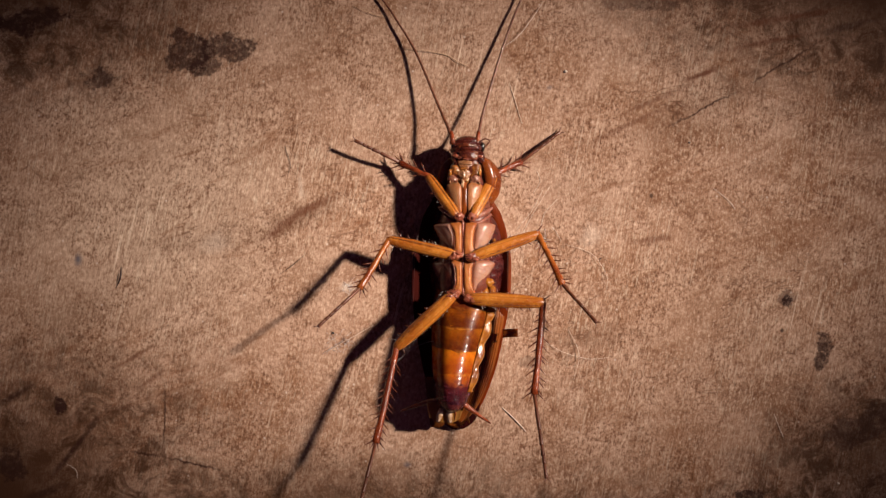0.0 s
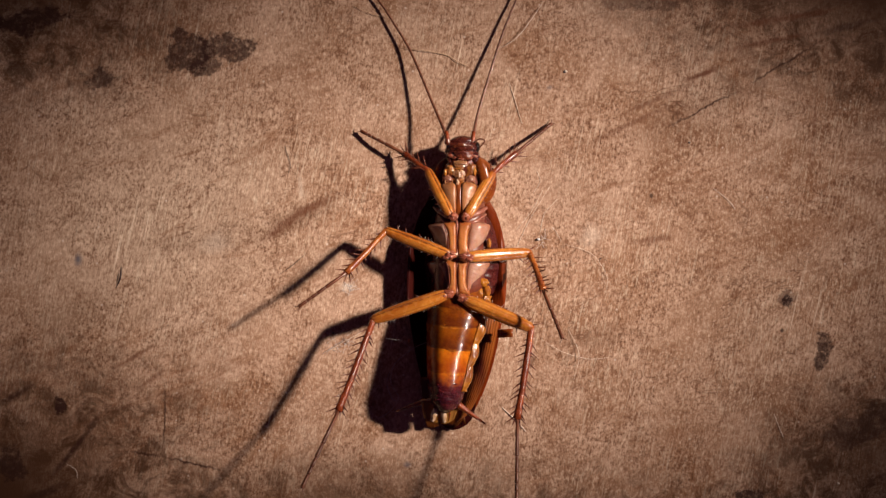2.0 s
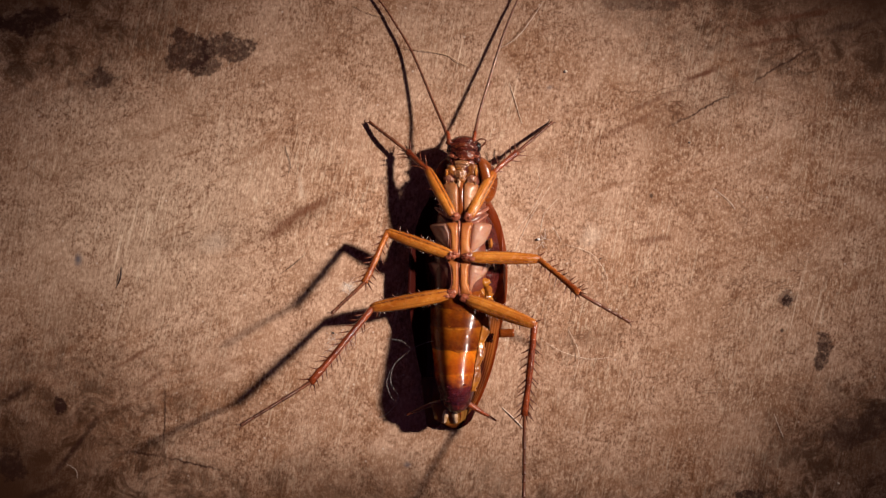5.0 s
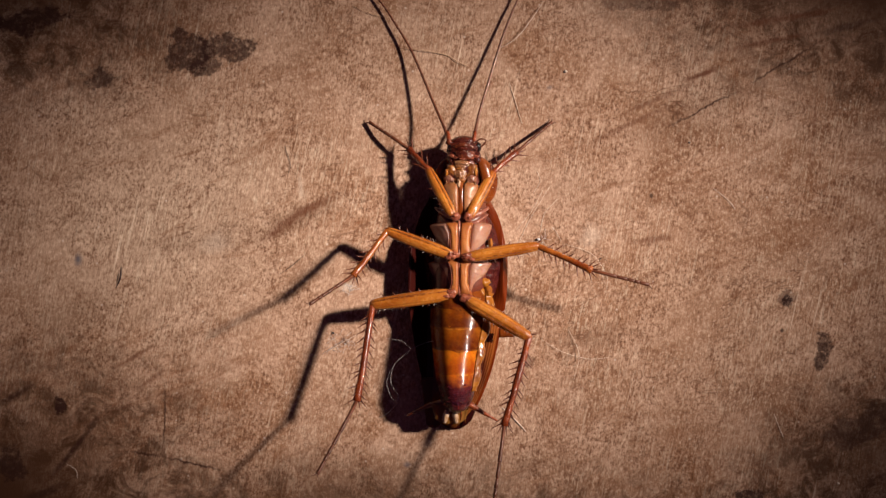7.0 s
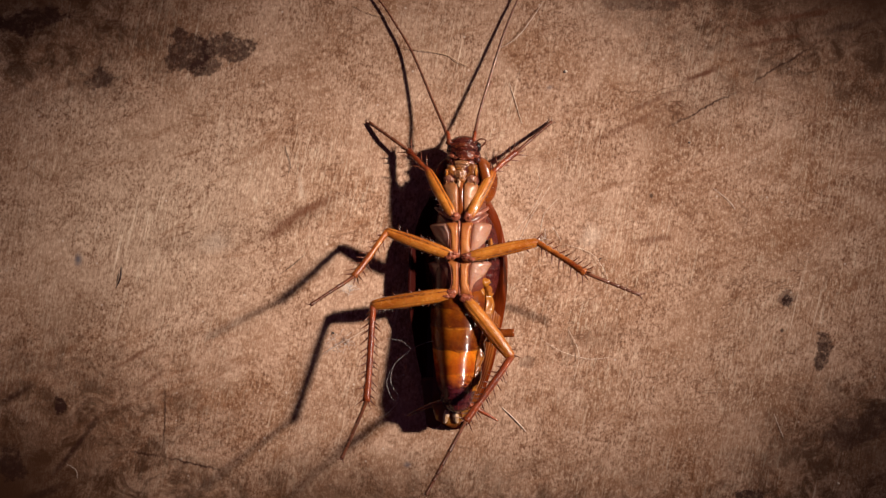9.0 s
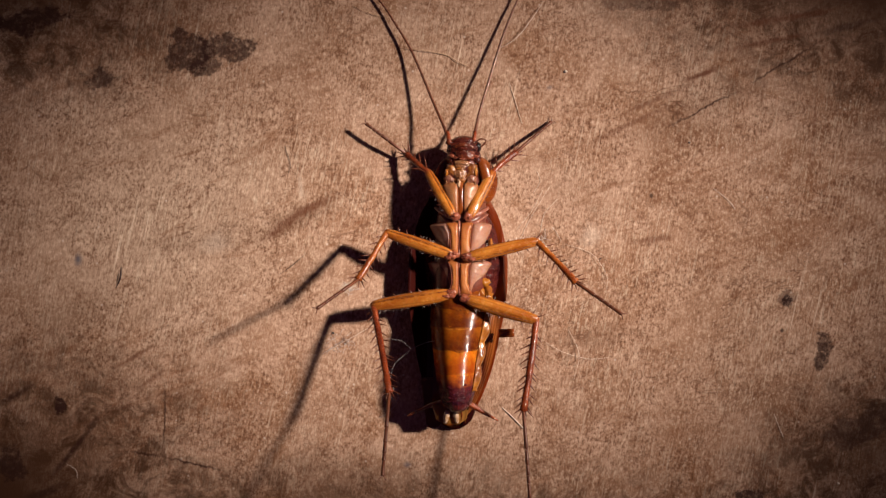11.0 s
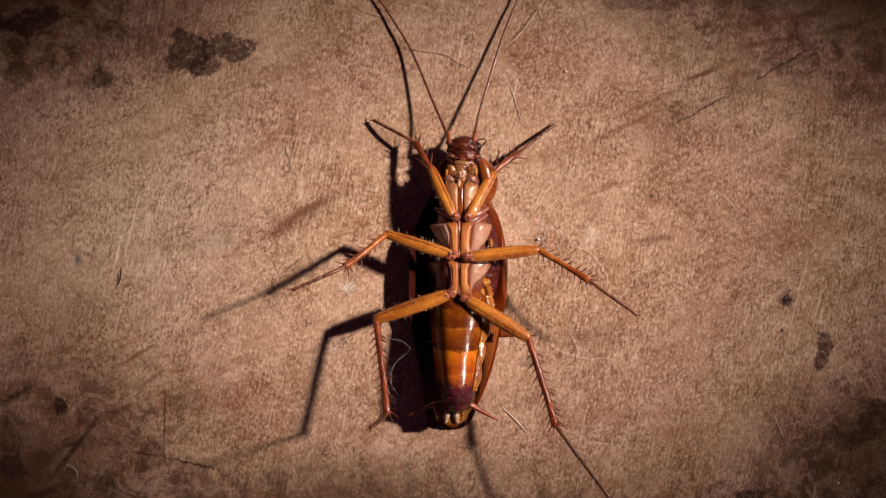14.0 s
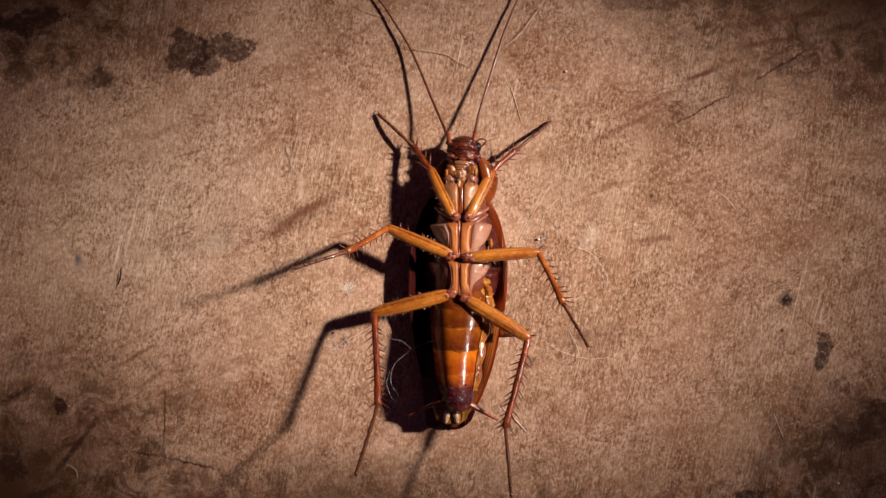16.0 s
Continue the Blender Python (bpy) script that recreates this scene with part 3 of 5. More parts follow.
part("labium", mouth_plate([(12.1, -0.75, 0.6), (11.7, -0.85, 0.7), (11.3, -0.6, 0.45), (10.9, -0.45, 0.1)], 5.2, 0.2, 7), M_CREAM, head, "cream mouth plate")
# pale lump that stands in for a white glint on the mouth
part("ligula", drop((-0.27, 10.55, 5.5), (0.2, 0.5, 0.22), rough=0.5), M_LOBE, head, "glossy tongue tip coloured pale as a white glint")
for x, rows in ((-1, [(11.5, -2.05, -1.1), (11.1, -2.1, -0.75), (10.6, -1.8, -0.85)]), (1, [(11.45, 0.7, 1.85), (11.0, 0.55, 1.9), (10.5, 0.75, 1.6)])):
    part("palp_tip", mouth_plate(rows, 5.0, 0.35, 11 + x), M_PALP, head, "pinkish translucent palp tip")
part("lower_lip", mouth_plate([(11.2, -0.95, 0.75), (10.8, -0.75, 0.5), (10.3, -0.5, 0.1)], 5.05, 0.25, 21), M_JAW, head, "glossy amber lower lip")
for x, y, w, h in ((1.75, 12.0, 0.22, 0.5), (0.05, 12.1, 0.22, 0.2), (-1.75, 11.9, 0.2, 0.4)):
    part("jaw_fold", drop((x, y, 5.1), (w, h, 0.25), 16, 10, rough=0.6), M_FOLD, head)
for x, y in ((-0.95, 10.75), (0.75, 10.65), (-1.75, 10.75), (1.75, 10.6)):
    part("palp_rim", drop((x, y, 5.3), (0.1, 0.22, 0.14), 12, 8, rough=0.5), M_CREAM, head)
loop = smooth_path([(1.7, 15.55, 4.6), (2.4, 16.0, 4.7), (3.0, 15.8, 4.6), (2.7, 15.3, 4.5), (2.2, 14.9, 4.3)], 4)
part("maxillary_palp", tube(loop, [0.1 + 0.03 * math.sin(i * 1.9) for i in range(len(loop))], 8), M_TARSUS, head, "thin curved brown palp")
FEELERS = [[(-1.5, 16.0, 4.2), (-2.0, 17.4, 3.8), (-3.2, 20.3, 2.7), (-5.95, 26.9, 1.3), (-8.25, 30.8, 0.9), (-10.15, 33.6, 0.7), (-16, 41, 0.6), (-25, 47, 0.5)],
           [(1.6, 16.0, 4.2), (1.8, 17.2, 3.8), (2.45, 20.0, 2.9), (4.9, 28.0, 1.5), (6.3, 31.8, 1.1), (7.15, 34.0, 0.9), (9.5, 42, 0.7), (10, 50, 0.5)]]
for way in FEELERS:
    path = smooth_path(way, 16)
    part("antenna", tube(path, [(0.26 - 0.17 * (i / len(path)) ** 0.5) * (1.12 if i % 2 else 0.94) for i in range(len(path))], 8), M_TARSUS, head, "long thin reddish-brown feeler")

# belly
PIVOT = Vector((-0.25, -2.7, 3.2))
BELLY = [(-1.2, -0.25, 3.9, 0.9, 5.3), (-3.2, -0.4, 4.1, 0.9, 5.95), (-5.4, -0.55, 4.0, 1.0, 6.5), (-8.8, -0.75, 3.45, 1.2, 7.1), (-10.8, -0.78, 3.1, 1.6, 7.5),
         (-13.5, -0.75, 2.6, 2.4, 7.95), (-15.2, -0.72, 2.1, 3.2, 7.6), (-16.2, -0.7, 1.35, 3.9, 6.6), (-16.7, -0.68, 0.5, 4.4, 5.5)]


def belly_rings(start, end, grow, steps=7):
    rows = []
    for i in range(steps + 1):
        y = start + (end - start) * i / steps
        xc, half, low, high = between(BELLY, y)
        g = grow * (i / steps) ** 2
        rows.append((y - PIVOT.y, xc - PIVOT.x, half + g, low - g - PIVOT.z, high + g - PIVOT.z))
    return rows


abdomen = part("abdomen", loft(bmesh.new(), cross_rings([(y - PIVOT.y, xc - PIVOT.x, half * 0.96, low + 0.1 - PIVOT.z, high - 0.12 - PIVOT.z) for y, xc, half, low, high in BELLY], 40, 1.0, 0.42, True)),
               M_CORE, roach, "glossy banded amber belly, dark purple at its tip", PIVOT)
BANDS = [(-1.3, -4.3, 0), (-4.0, -6.6, 0), (-6.3, -9.2, 0), (-8.9, -12.0, 1), (-11.7, -13.5, 2), (-13.2, -15.7, 3), (-15.4, -16.6, 3)]
for start, end, kind in BANDS:
    bm = loft(bmesh.new(), cross_rings(belly_rings(start, end, 0.05), 48, 1.0, 0.42, True), False)
    for v in bm.verts:
        # rim sags towards the tip along the midline
        v.co.y -= 0.35 * (1 - min(1, abs(v.co.x) / 4)) * (v.co.z > 0) + 0.22 * noise.noise(Vector((v.co.x * 0.9, start, 1.5)))
    part("sternite", bm, M_BELLY[kind], abdomen)


def flank_skin(u, v):
    y = -2.6 - 11.6 * u
    xc, half, low, high = between(BELLY, y)
    ruck = noise.noise(Vector((y * 1.5, v * 1.8, 3.0))) + 0.6 * noise.noise(Vector((y * 3.4, v * 3.0, 8.0)))
    scallop = abs(math.sin(1.15 * y + 0.3))
    lie = 0.3 * min(1.0, v / 0.15) - 0.5 * v - 3.5 * max(0.0, v - 0.78) ** 1.5
    return Vector((xc + half * 0.80 + (1.3 - 0.35 * u) * v * (0.72 + 0.28 * scallop) + 0.05 * ruck, y, low + (high - low) * 0.74 + lie + 0.16 * scallop * v + 0.035 * ruck)) - PIVOT


part("flank_fold", sheet(150, 16, flank_skin, 0.25), M_FLANK, abdomen, "glossy yellow-brown rucked skin along the belly's side")
TAILS = {-1: [(-1.6, -13.0, 1.5), (-3.4, -13.5, 0.6), (-6.2, -14.9, -0.5)], 1: [(1.0, -13.0, 1.9), (2.6, -14.0, 1.5), (4.75, -15.3, 0.7)]}
for s in (-1, 1):
    tail = smooth_path(TAILS[s], 11)
    part("cercus", tube(tail, [(0.40 - 0.30 * (i / (len(tail) - 1)) ** 1.5) * (1.12 if i % 2 else 0.9) for i in range(len(tail))], 10), M_TIBIA, abdomen, "ringed reddish tail feeler")
    part("stylus", tube([(-0.55 + 0.75 * s, -13.5, 1.7), (-0.6 + 1.0 * s, -14.5, 1.5), (-0.6 + 0.9 * s, -15.3, 1.2)], [0.12, 0.08, 0.04], 8), M_TIBIA, abdomen)
for x, turn in ((-1.35, -0.25), (-0.45, 0.25)):
    part("end_lobe", sheet(10, 10, lambda u, v: Vector((x + turn * u + (v - 0.5) * 0.75 * (0.6 + 0.4 * math.sin(math.pi * u)), -13.9 - 1.65 * u + 0.25 * (v - 0.5) ** 2, 2.1 - 0.6 * u + 0.22 * math.sin(math.pi * v) + 0.1 * noise.noise(Vector((u * 5, v * 4, x))))), 0.12),
                M_LOBE, abdomen, "pale translucent end lobe")
part("end_plate", sheet(14, 24, lambda u, v: Vector((-0.9 + (v - 0.5) * (4.6 - 0.9 * u), -13.3 - (2.3 + 0.25 * abs(math.sin(2 * math.pi * v))) * u * (0.78 + 0.22 * math.sin(math.pi * v)), 1.6 - 0.6 * u + 0.2 * math.sin(math.pi * v) + 0.06 * math.sin(19 * v))), 0.1),
     M_FAN, abdomen, "thin amber plate under the end lobes")
for k in range(16):
    dice = random.Random(k)
    x, y = dice.uniform(-1.5, 1.5), dice.uniform(-10.6, -13.6)
    xc, half, low, high = between(BELLY, y + PIVOT.y)
    root = Vector((xc - PIVOT.x + 0.6 * half * x / 1.5 * 0.8, y, low + (high - low) * (0.45 + 0.55 * math.sqrt(max(0, 1 - (0.48 * x / 1.5) ** 2))) - PIVOT.z))
    part("tip_wrinkle", drop(root, (dice.uniform(0.2, 0.42), 0.1, 0.09), 10, 7, rough=0.5), M_BELLY[3], abdomen)

# wings, pressed under the body
EDGE = [(9.2, 3.4), (7.0, 4.4), (4.0, 5.2), (1.0, 5.6), (-2.0, 5.55), (-4.8, 5.25), (-8.2, 4.65), (-11.7, 3.85), (-14.4, 2.95), (-15.8, 2.35), (-17.5, 1.4), (-18.6, 0.4), (-19.2, -0.6), (-19.4, -1.2)]
INNER = [(9.2, -0.3), (4.0, -1.8), (-4.0, -2.8), (-12.0, -3.4), (-16.0, -3.6), (-18.0, -3.2), (-19.0, -2.3), (-19.4, -1.6)]


def wing(name, side, shift, lift, material, label, long=1.0, wide=1.0, curl=1.7, bowl=0.03, rise=0.0, flat=0.0, sunk=0.0):
    root = Vector((side * 2.2, 8.6, 0.8))

    def surface(u, v):
        y = 9.2 - 28.6 * (1 - (1 - u) ** 1.15)
        out, inn = between(EDGE, y)[0], between(INNER, y)[0]
        x = inn + (out - inn) * v
        hind = min(1.0, max(0.0, (u - 0.35) / 0.2))
        deep = 1 - flat * hind
        z = lift - sunk * (1 - hind) + min(2.6, deep * bowl * x * x * (1 if x > 0 else 0.5) + deep * rise * max(0.0, x) ** 4) + (0.11 * max(0.0, v - 0.45) * min(1.0, 6 * (1 - u)) * min(1.0, max(0.0, 5 * u - 1.9)) if material is M_HINDWING else 0.008) * math.sin(150 * v + 2 * u) * min(1, 3 * u) + 0.12 * noise.noise(Vector((x * 0.4, y * 0.25, side * 5)))
        if v > 0.78:
            z -= curl * ((v - 0.78) / 0.22) ** 2
        return Vector((side * x * wide + shift, 9.2 + (y - 9.2) * long, max(0.32, z))) - root

    return part(name, sheet(56, 150, surface, 0.1), material, roach, label, root), root


# left pair wears the shaded copy; the forewing's raised rim widens the cast shadow
left_wing, left_root = wing("forewing", -1, -0.5, 0.4, M_SHADEWING, "leathery wing spread under the body, coloured dark maroon for its shaded side", 1.0, 0.98, 0.1, 0.03, 0.0022)
right_wing, right_root = wing("forewing", 1, 0.15, 0.75, M_WING, "brown leathery wing, its rim curled up", 1.0, 1.0, 1.5, 0.03, 0.003, 0.65)
left_hind, left_hind_root = wing("hindwing", -1, -0.4, 0.7, M_SHADEWING, "folded hind wing, coloured dark maroon for its shaded side", 1.0, 0.8, 0.1, 0.01)
right_hind, right_hind_root = wing("hindwing", 1, 0.0, 1.7, M_HINDWING, "amber translucent veined hind wing", 0.985, 0.97, 0.9, 0.016, 0.0004, 0.0, 0.9)


def torn_tip(u, v):
    """Frayed end of the wing, standing clear of the board."""
    reach = 0.8 + 0.16 * abs(math.sin(2 * math.pi * (u + 0.08))) ** 0.7 + 0.02 * noise.noise(Vector((u * 9, 1, 4))) + 0.03 * noise.noise(Vector((u * 30, 2, 4)))
    return Vector((-4.9 + 4.9 * u + 0.7 * v, -13.0 - 6.5 * v * reach, 0.85 + 0.5 * v + 0.2 * math.sin(5 * u)))


part("wing_tip", sheet(60, 12, torn_tip, 0.08), M_TIP, roach, "torn translucent amber wing tip")
part("wing_flap", sheet(6, 6, lambda u, v: Vector((4.6 + 1.85 * u, -7.0 - 1.0 * v + 0.1 * u, 3.7 + 0.3 * u + 0.25 * math.sin(math.pi * v))), 0.3), M_SHIELD, roach, "small torn amber flap of the wing rim")


# ---- sides of the chest ----
def pleuron(s):
    def surface(u, v):
        y = 7.0 - 11.5 * u
        ruck = noise.noise(Vector((y * 0.9, v * 2.2, 5.0 * s))) + 0.5 * noise.noise(Vector((y * 2.3, v * 4.0, 9.0)))
        return Vector((0.2 + s * (2.0 + (0.6 + 2.0 * math.sin(math.pi * u) ** 0.5) * v), y, 4.5 - (0.0 if s > 0 else 1.2) - 1.0 * v - 0.9 * v * v + 0.30 * ruck + 0.2 * math.sin(2.2 * y) * v))
    return sheet(90, 14, surface, 0.5)


for s in (-1, 1):
    part("pleuron", pleuron(s), M_PLEURA, roach, "dark maroon glossy rucked side of the chest")
for x, y, w, h in ((2.75, -1.3, 0.75, 0.55), (2.35, -2.6, 0.7, 0.75), (3.25, -2.4, 0.5, 0.8), (3.1, -3.9, 0.55, 0.7), (3.55, 3.4, 0.3, 0.6)):
    part("side_lump", drop((x, y, 4.35), (w, h, 0.5), 20, 14, rough=0.25), M_FLANK, roach, "glossy amber bulge of skin beside the hind hip")


# ---- hips and legs ----
def plate(rows, inner_z, outer_z, rise, round_off=0.4):
    """A gently domed plate between two edges, sloping outwards; rows: y, inner x, outer x."""
    def surface(u, v):
        y = rows[0][0] + (rows[-1][0] - rows[0][0]) * u
        a, b = between(rows, y)
        dome = max(0.0, math.sin(math.pi * v)) ** round_off * (0.35 + 0.65 * max(0.0, math.sin(math.pi * u)) ** 0.6)
        return Vector((a + (b - a) * v, y, inner_z + (outer_z - inner_z) * v + rise * dome - 0.45 * max(abs(2 * v - 1), abs(2 * u - 1)) ** 9 + 0.05 * noise.noise(Vector((v * 3, y * 0.8, a)))))
    return sheet(28, 20, surface, 1.0)


HIPS = {"front_left": (-1.0, 6.7, 6.2), "front_right": (0.95, 6.55, 6.2), "mid_left": (-1.0, 1.95, 6.5), "mid_right": (0.75, 1.75, 6.4), "hind_left": (-1.3, -2.6, 6.4), "hind_right": (0.5, -3.2, 6.4)}
SIZES = {"front": (6.7, 4.1, 6.25), "mid": (8.5, 7.1, 7.0), "hind": (9.45, 11.65, 10.2), "hind_right": (8.8, 10.8, 10.2)}
THICK = {"front": (0.74, 0.40, 0.24), "mid": (0.80, 0.42, 0.24), "hind": (0.92, 0.45, 0.25)}

part("breastbone", drop((-0.02, 8.5, 5.2), (0.6, 2.4, 0.5), rough=0.2), M_SHIELD, roach, "reddish-brown ridge between the front hips")
FRONT_HIPS = {-1: [(10.75, -0.8, -1.8), (10.35, -0.4, -2.25), (9.0, -0.26, -2.05), (7.6, -0.3, -1.4), (6.6, -0.5, -0.95)], 1: [(10.75, 0.65, 1.7), (10.35, 0.25, 2.15), (9.0, 0.1, 2.0), (7.7, 0.2, 1.5), (6.4, 0.5, 1.0)]}
for s, trail in ((-1, -0.75), (1, 0.8)):
    rows = FRONT_HIPS[s]
    coxa = part("coxa", plate(rows, 5.75, 5.1, 0.4, 0.8), M_FRONT_HIP, roach, "pale tan smooth front hip")
    part("trochanter", drop((trail, 6.6, 6.2), (0.6, 0.5, 0.42), rough=0.5), M_JOINT, coxa)
    part("breast_ridge", tube(smooth_path([(0.15 + 0.3 * s, 6.2, 5.6), (0.1 + 1.5 * s, 6.7, 5.5), (0.1 + 3.2 * s, 7.7, 4.3)], 5), [0.3, 0.34, 0.36, 0.36, 0.36, 0.36, 0.34, 0.32, 0.3, 0.26, 0.2], 10), M_RIDGE, roach)
    part("breast_ridge", tube(smooth_path([(0.1 + 0.5 * s, 5.75, 5.5), (0.1 + 1.8 * s, 6.0, 5.3), (2.2 + 1.0 * s if s > 0 else -2.5, 6.9, 4.2)], 5), [0.2, 0.24, 0.26, 0.26, 0.26, 0.26, 0.24, 0.22, 0.2, 0.18, 0.15], 10), M_RIDGE, roach)

part("midline", tube([(-0.24, 6.2 - 0.6 * i, 5.82 + 0.02 * math.sin(i)) for i in range(16)], [0.16] * 16, 10, 0.8), M_RIDGE, roach, "thin brown seam along the middle of the chest")
HIP_PLATES = {("mid", -1): ([(6.0, -0.28, -1.9), (4.6, -0.3, -1.35), (3.2, -0.3, -1.3), (1.7, -0.3, -1.6)], [(6.0, -1.75, -2.9), (5.6, -1.7, -3.8), (4.4, -1.3, -3.3), (2.9, -1.25, -2.4), (2.1, -1.3, -1.8)]),
              ("mid", 1): ([(6.0, -0.05, 1.55), (4.6, -0.22, 1.15), (3.2, -0.24, 1.1), (1.7, -0.24, 1.5)], [(6.0, 1.4, 2.9), (5.6, 1.35, 3.75), (4.4, 1.05, 3.4), (2.9, 1.0, 2.5), (2.1, 1.05, 1.9)]),
              ("hind", -1): ([(1.5, -0.3, -1.75), (0.2, -0.3, -1.2), (-1.2, -0.3, -1.15), (-2.9, -0.25, -1.7)], [(1.5, -1.65, -3.1), (1.0, -1.4, -4.0), (0.0, -1.15, -3.7), (-1.2, -1.1, -2.9), (-2.5, -1.4, -2.0)]),
              ("hind", 1): ([(1.5, -0.24, 1.35), (0.2, -0.24, 0.85), (-1.2, -0.24, 0.85), (-2.9, -0.2, 1.35)], [(1.5, 1.25, 2.8), (1.0, 1.05, 3.7), (0.0, 0.8, 3.2), (-1.2, 0.8, 2.3), (-2.5, 1.05, 1.5)])}
for (pair, s), (inner, outer) in HIP_PLATES.items():
    coxa = part("coxa", plate(inner, 5.9, 5.85, 0.32, 0.5), M_TAN, roach, "tan hip with a pale outer plate")
    part("coxal_plate", plate(outer, 5.8, (4.1 if pair == "mid" else 3.0) if s < 0 else 4.6, 0.45, 0.8), M_PALE, coxa, "pale pinkish translucent hip plate")
    part("seam", tube([(between(outer, outer[0][0] + (outer[-1][0] - outer[0][0]) * i / 15)[0] + 0.05 * s, outer[0][0] + (outer[-1][0] - outer[0][0]) * i / 15, 6.05) for i in range(1, 15)], [0.04 + 0.015 * math.sin(i) for i in range(14)], 8, 0.7), M_JOINT, coxa, "dark red seam between the hip's plates")
    hip = HIPS[pair + ("_left" if s < 0 else "_right")]
    part("trochanter", drop((hip[0] + 0.15 * s, hip[1], hip[2]), (0.85, 0.55, 0.5), rough=0.5), M_JOINT, coxa)
    for k in (0, 1):
        part("joint_fold", drop((hip[0] + (0.5 - 0.75 * k) * s, hip[1] - 0.28 + 0.5 * k, hip[2] + 0.3), (0.42, 0.2, 0.22), 14, 10, rough=0.5), M_JOINT, coxa)


def spine_mesh(length):
    bm = tube([(0, 0, 0), (length * 0.5, 0, 0.02), (length, 0, 0.1)], [0.11, 0.075, 0.015], 6)
    bmesh.ops.scale(bm, vec=(MM, MM, MM), verts=bm.verts)
    mesh = bpy.data.meshes.new("spine")
    bm.to_mesh(mesh)
    bm.free()
    mesh.polygons.foreach_set("use_smooth", [True] * len(mesh.polygons))
    mesh.materials.append(M_SPINE)
    return mesh


SPINE_LONG, SPINE_SHORT = spine_mesh(1.35), spine_mesh(0.75)


def build_leg(name):
    """One leg's thigh, shin and foot, each lying along x from its own joint."""
    pair = name.split("_")[0]
    dice = random.Random(name)
    (lf, lt, ls), (wf, wt, ws) = SIZES.get(name, SIZES[pair]), THICK[pair]
    # thigh: swollen near the hip, slim at the knee
    stops = [(0.0, 0.5), (0.04, 0.72), (0.15, 0.92), (0.38, 1.0), (0.66, 0.95), (0.85, 0.82), (0.95, 0.7), (1.0, 0.6), (1.035, 0.34)]
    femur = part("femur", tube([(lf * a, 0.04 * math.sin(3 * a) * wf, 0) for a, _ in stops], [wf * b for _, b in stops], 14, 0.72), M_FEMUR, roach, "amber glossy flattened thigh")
    part("groove", tube([(lf * a, -wf * 0.55 * b, wf * 0.56 * b) for a, b in stops[2:7]], [0.02, 0.045, 0.045, 0.04, 0.02], 6, 0.6), M_SPINE, femur, "dark line along the thigh")
    for i in range({"front": 4, "mid": 6, "hind": 7}[pair]):
        a = 0.25 + 0.68 * i / 6 + dice.uniform(-0.02, 0.02)
        side = -1 if i % 3 else 1
        place("spine", SPINE_SHORT, femur, "", (lf * min(a, 0.97), side * wf * 0.62, 0.1), pose(0, 0, 0, 0, -12, side * dice.uniform(50, 75)))
    place("spine", SPINE_LONG, femur, "", (lf * 0.99, wf * 0.35, 0.1), pose(0, 0, 0, 0, -20, 35))
    bm = bmesh.new()
    hairy = 1 if name.endswith("left") else -1
    for i in range({"front": 8, "mid": 16, "hind": 20}[pair]):
        a, side = dice.uniform(0.1, 0.98), dice.choice((hairy, hairy, hairy, -hairy))
        root = Vector((lf * a, side * wf * 0.8, dice.uniform(-0.2, 0.2)))
        tube([root, root + Vector((dice.uniform(-0.1, 0.35), side * dice.uniform(0.2, 0.6), dice.uniform(-0.1, 0.2)))], [0.018, 0.006], 4, 1.0, bm)
    part("bristles", bm, M_LINT, femur, "fringe of fine pale hairs")
    # shin: slim, a little wider at the end, with rows of spines
    marks = [i / 14 for i in range(15)]
    shin_path = [(-0.12, 0, 0)] + [(lt * a, 0.05 * math.sin(3.1 * a) + dice.uniform(-0.025, 0.025), 0.05 * math.sin(3.1 * a)) for a in marks] + [(lt + 0.1, 0, 0)]
    shin_width = [wt * 0.6] + [wt * (0.86 + 0.28 * a ** 6 + dice.uniform(-0.08, 0.08)) for a in marks] + [wt * 0.6]
    tibia = part("tibia", tube(shin_path, shin_width, 12, 0.85), M_SHIN if pair == "mid" else M_TIBIA, roach, "reddish-brown spiny shin")
    count = {"front": 7, "mid": 14, "hind": 22}[pair]
    for i in range(count):
        a = 0.12 + 0.83 * i / (count - 1) + dice.uniform(-0.025, 0.025)
        side = 1 if i % 2 else -1
        place("spine", SPINE_LONG if dice.random() < 0.75 else SPINE_SHORT, tibia, "", (lt * min(a, 0.97), side * wt * 0.7, wt * dice.uniform(-0.2, 0.5)),
              pose(0, 0, 0, 0, dice.uniform(-35, 5), side * dice.uniform(38, 62)))
    for side in (-1, -0.4, 0.4, 1):
        place("spur", SPINE_LONG, tibia, "", (lt * 0.985, side * wt * 0.8, 0.05), pose(0, 0, 0, 0, -8, side * 48))
    # foot: five joints and a pair of claws
    cuts = [0.0, 0.44, 0.62, 0.74, 0.83, 1.0]
    tarsus = None
    for a, b in zip(cuts, cuts[1:]):
        x0, x1 = ls * a, ls * b - 0.03
        z0, z1 = 0.25 * math.sin(math.pi * a), 0.25 * math.sin(math.pi * b)
        bm = tube([(x0, 0, z0), (x0 + 0.1, 0, z0), ((x0 + x1) / 2, 0, (z0 + z1) / 2), (x1 - 0.12, 0, z1), (x1, 0, z1)], [ws * 0.7, ws * 0.85, ws * 0.88, ws * 1.0, ws * 0.75], 9)
        if tarsus is None:
            tarsus = part("tarsus", bm, M_TARSUS, roach, "thin brown jointed foot with claws")
        else:
            part("tarsomere", bm, M_TARSUS, tarsus)
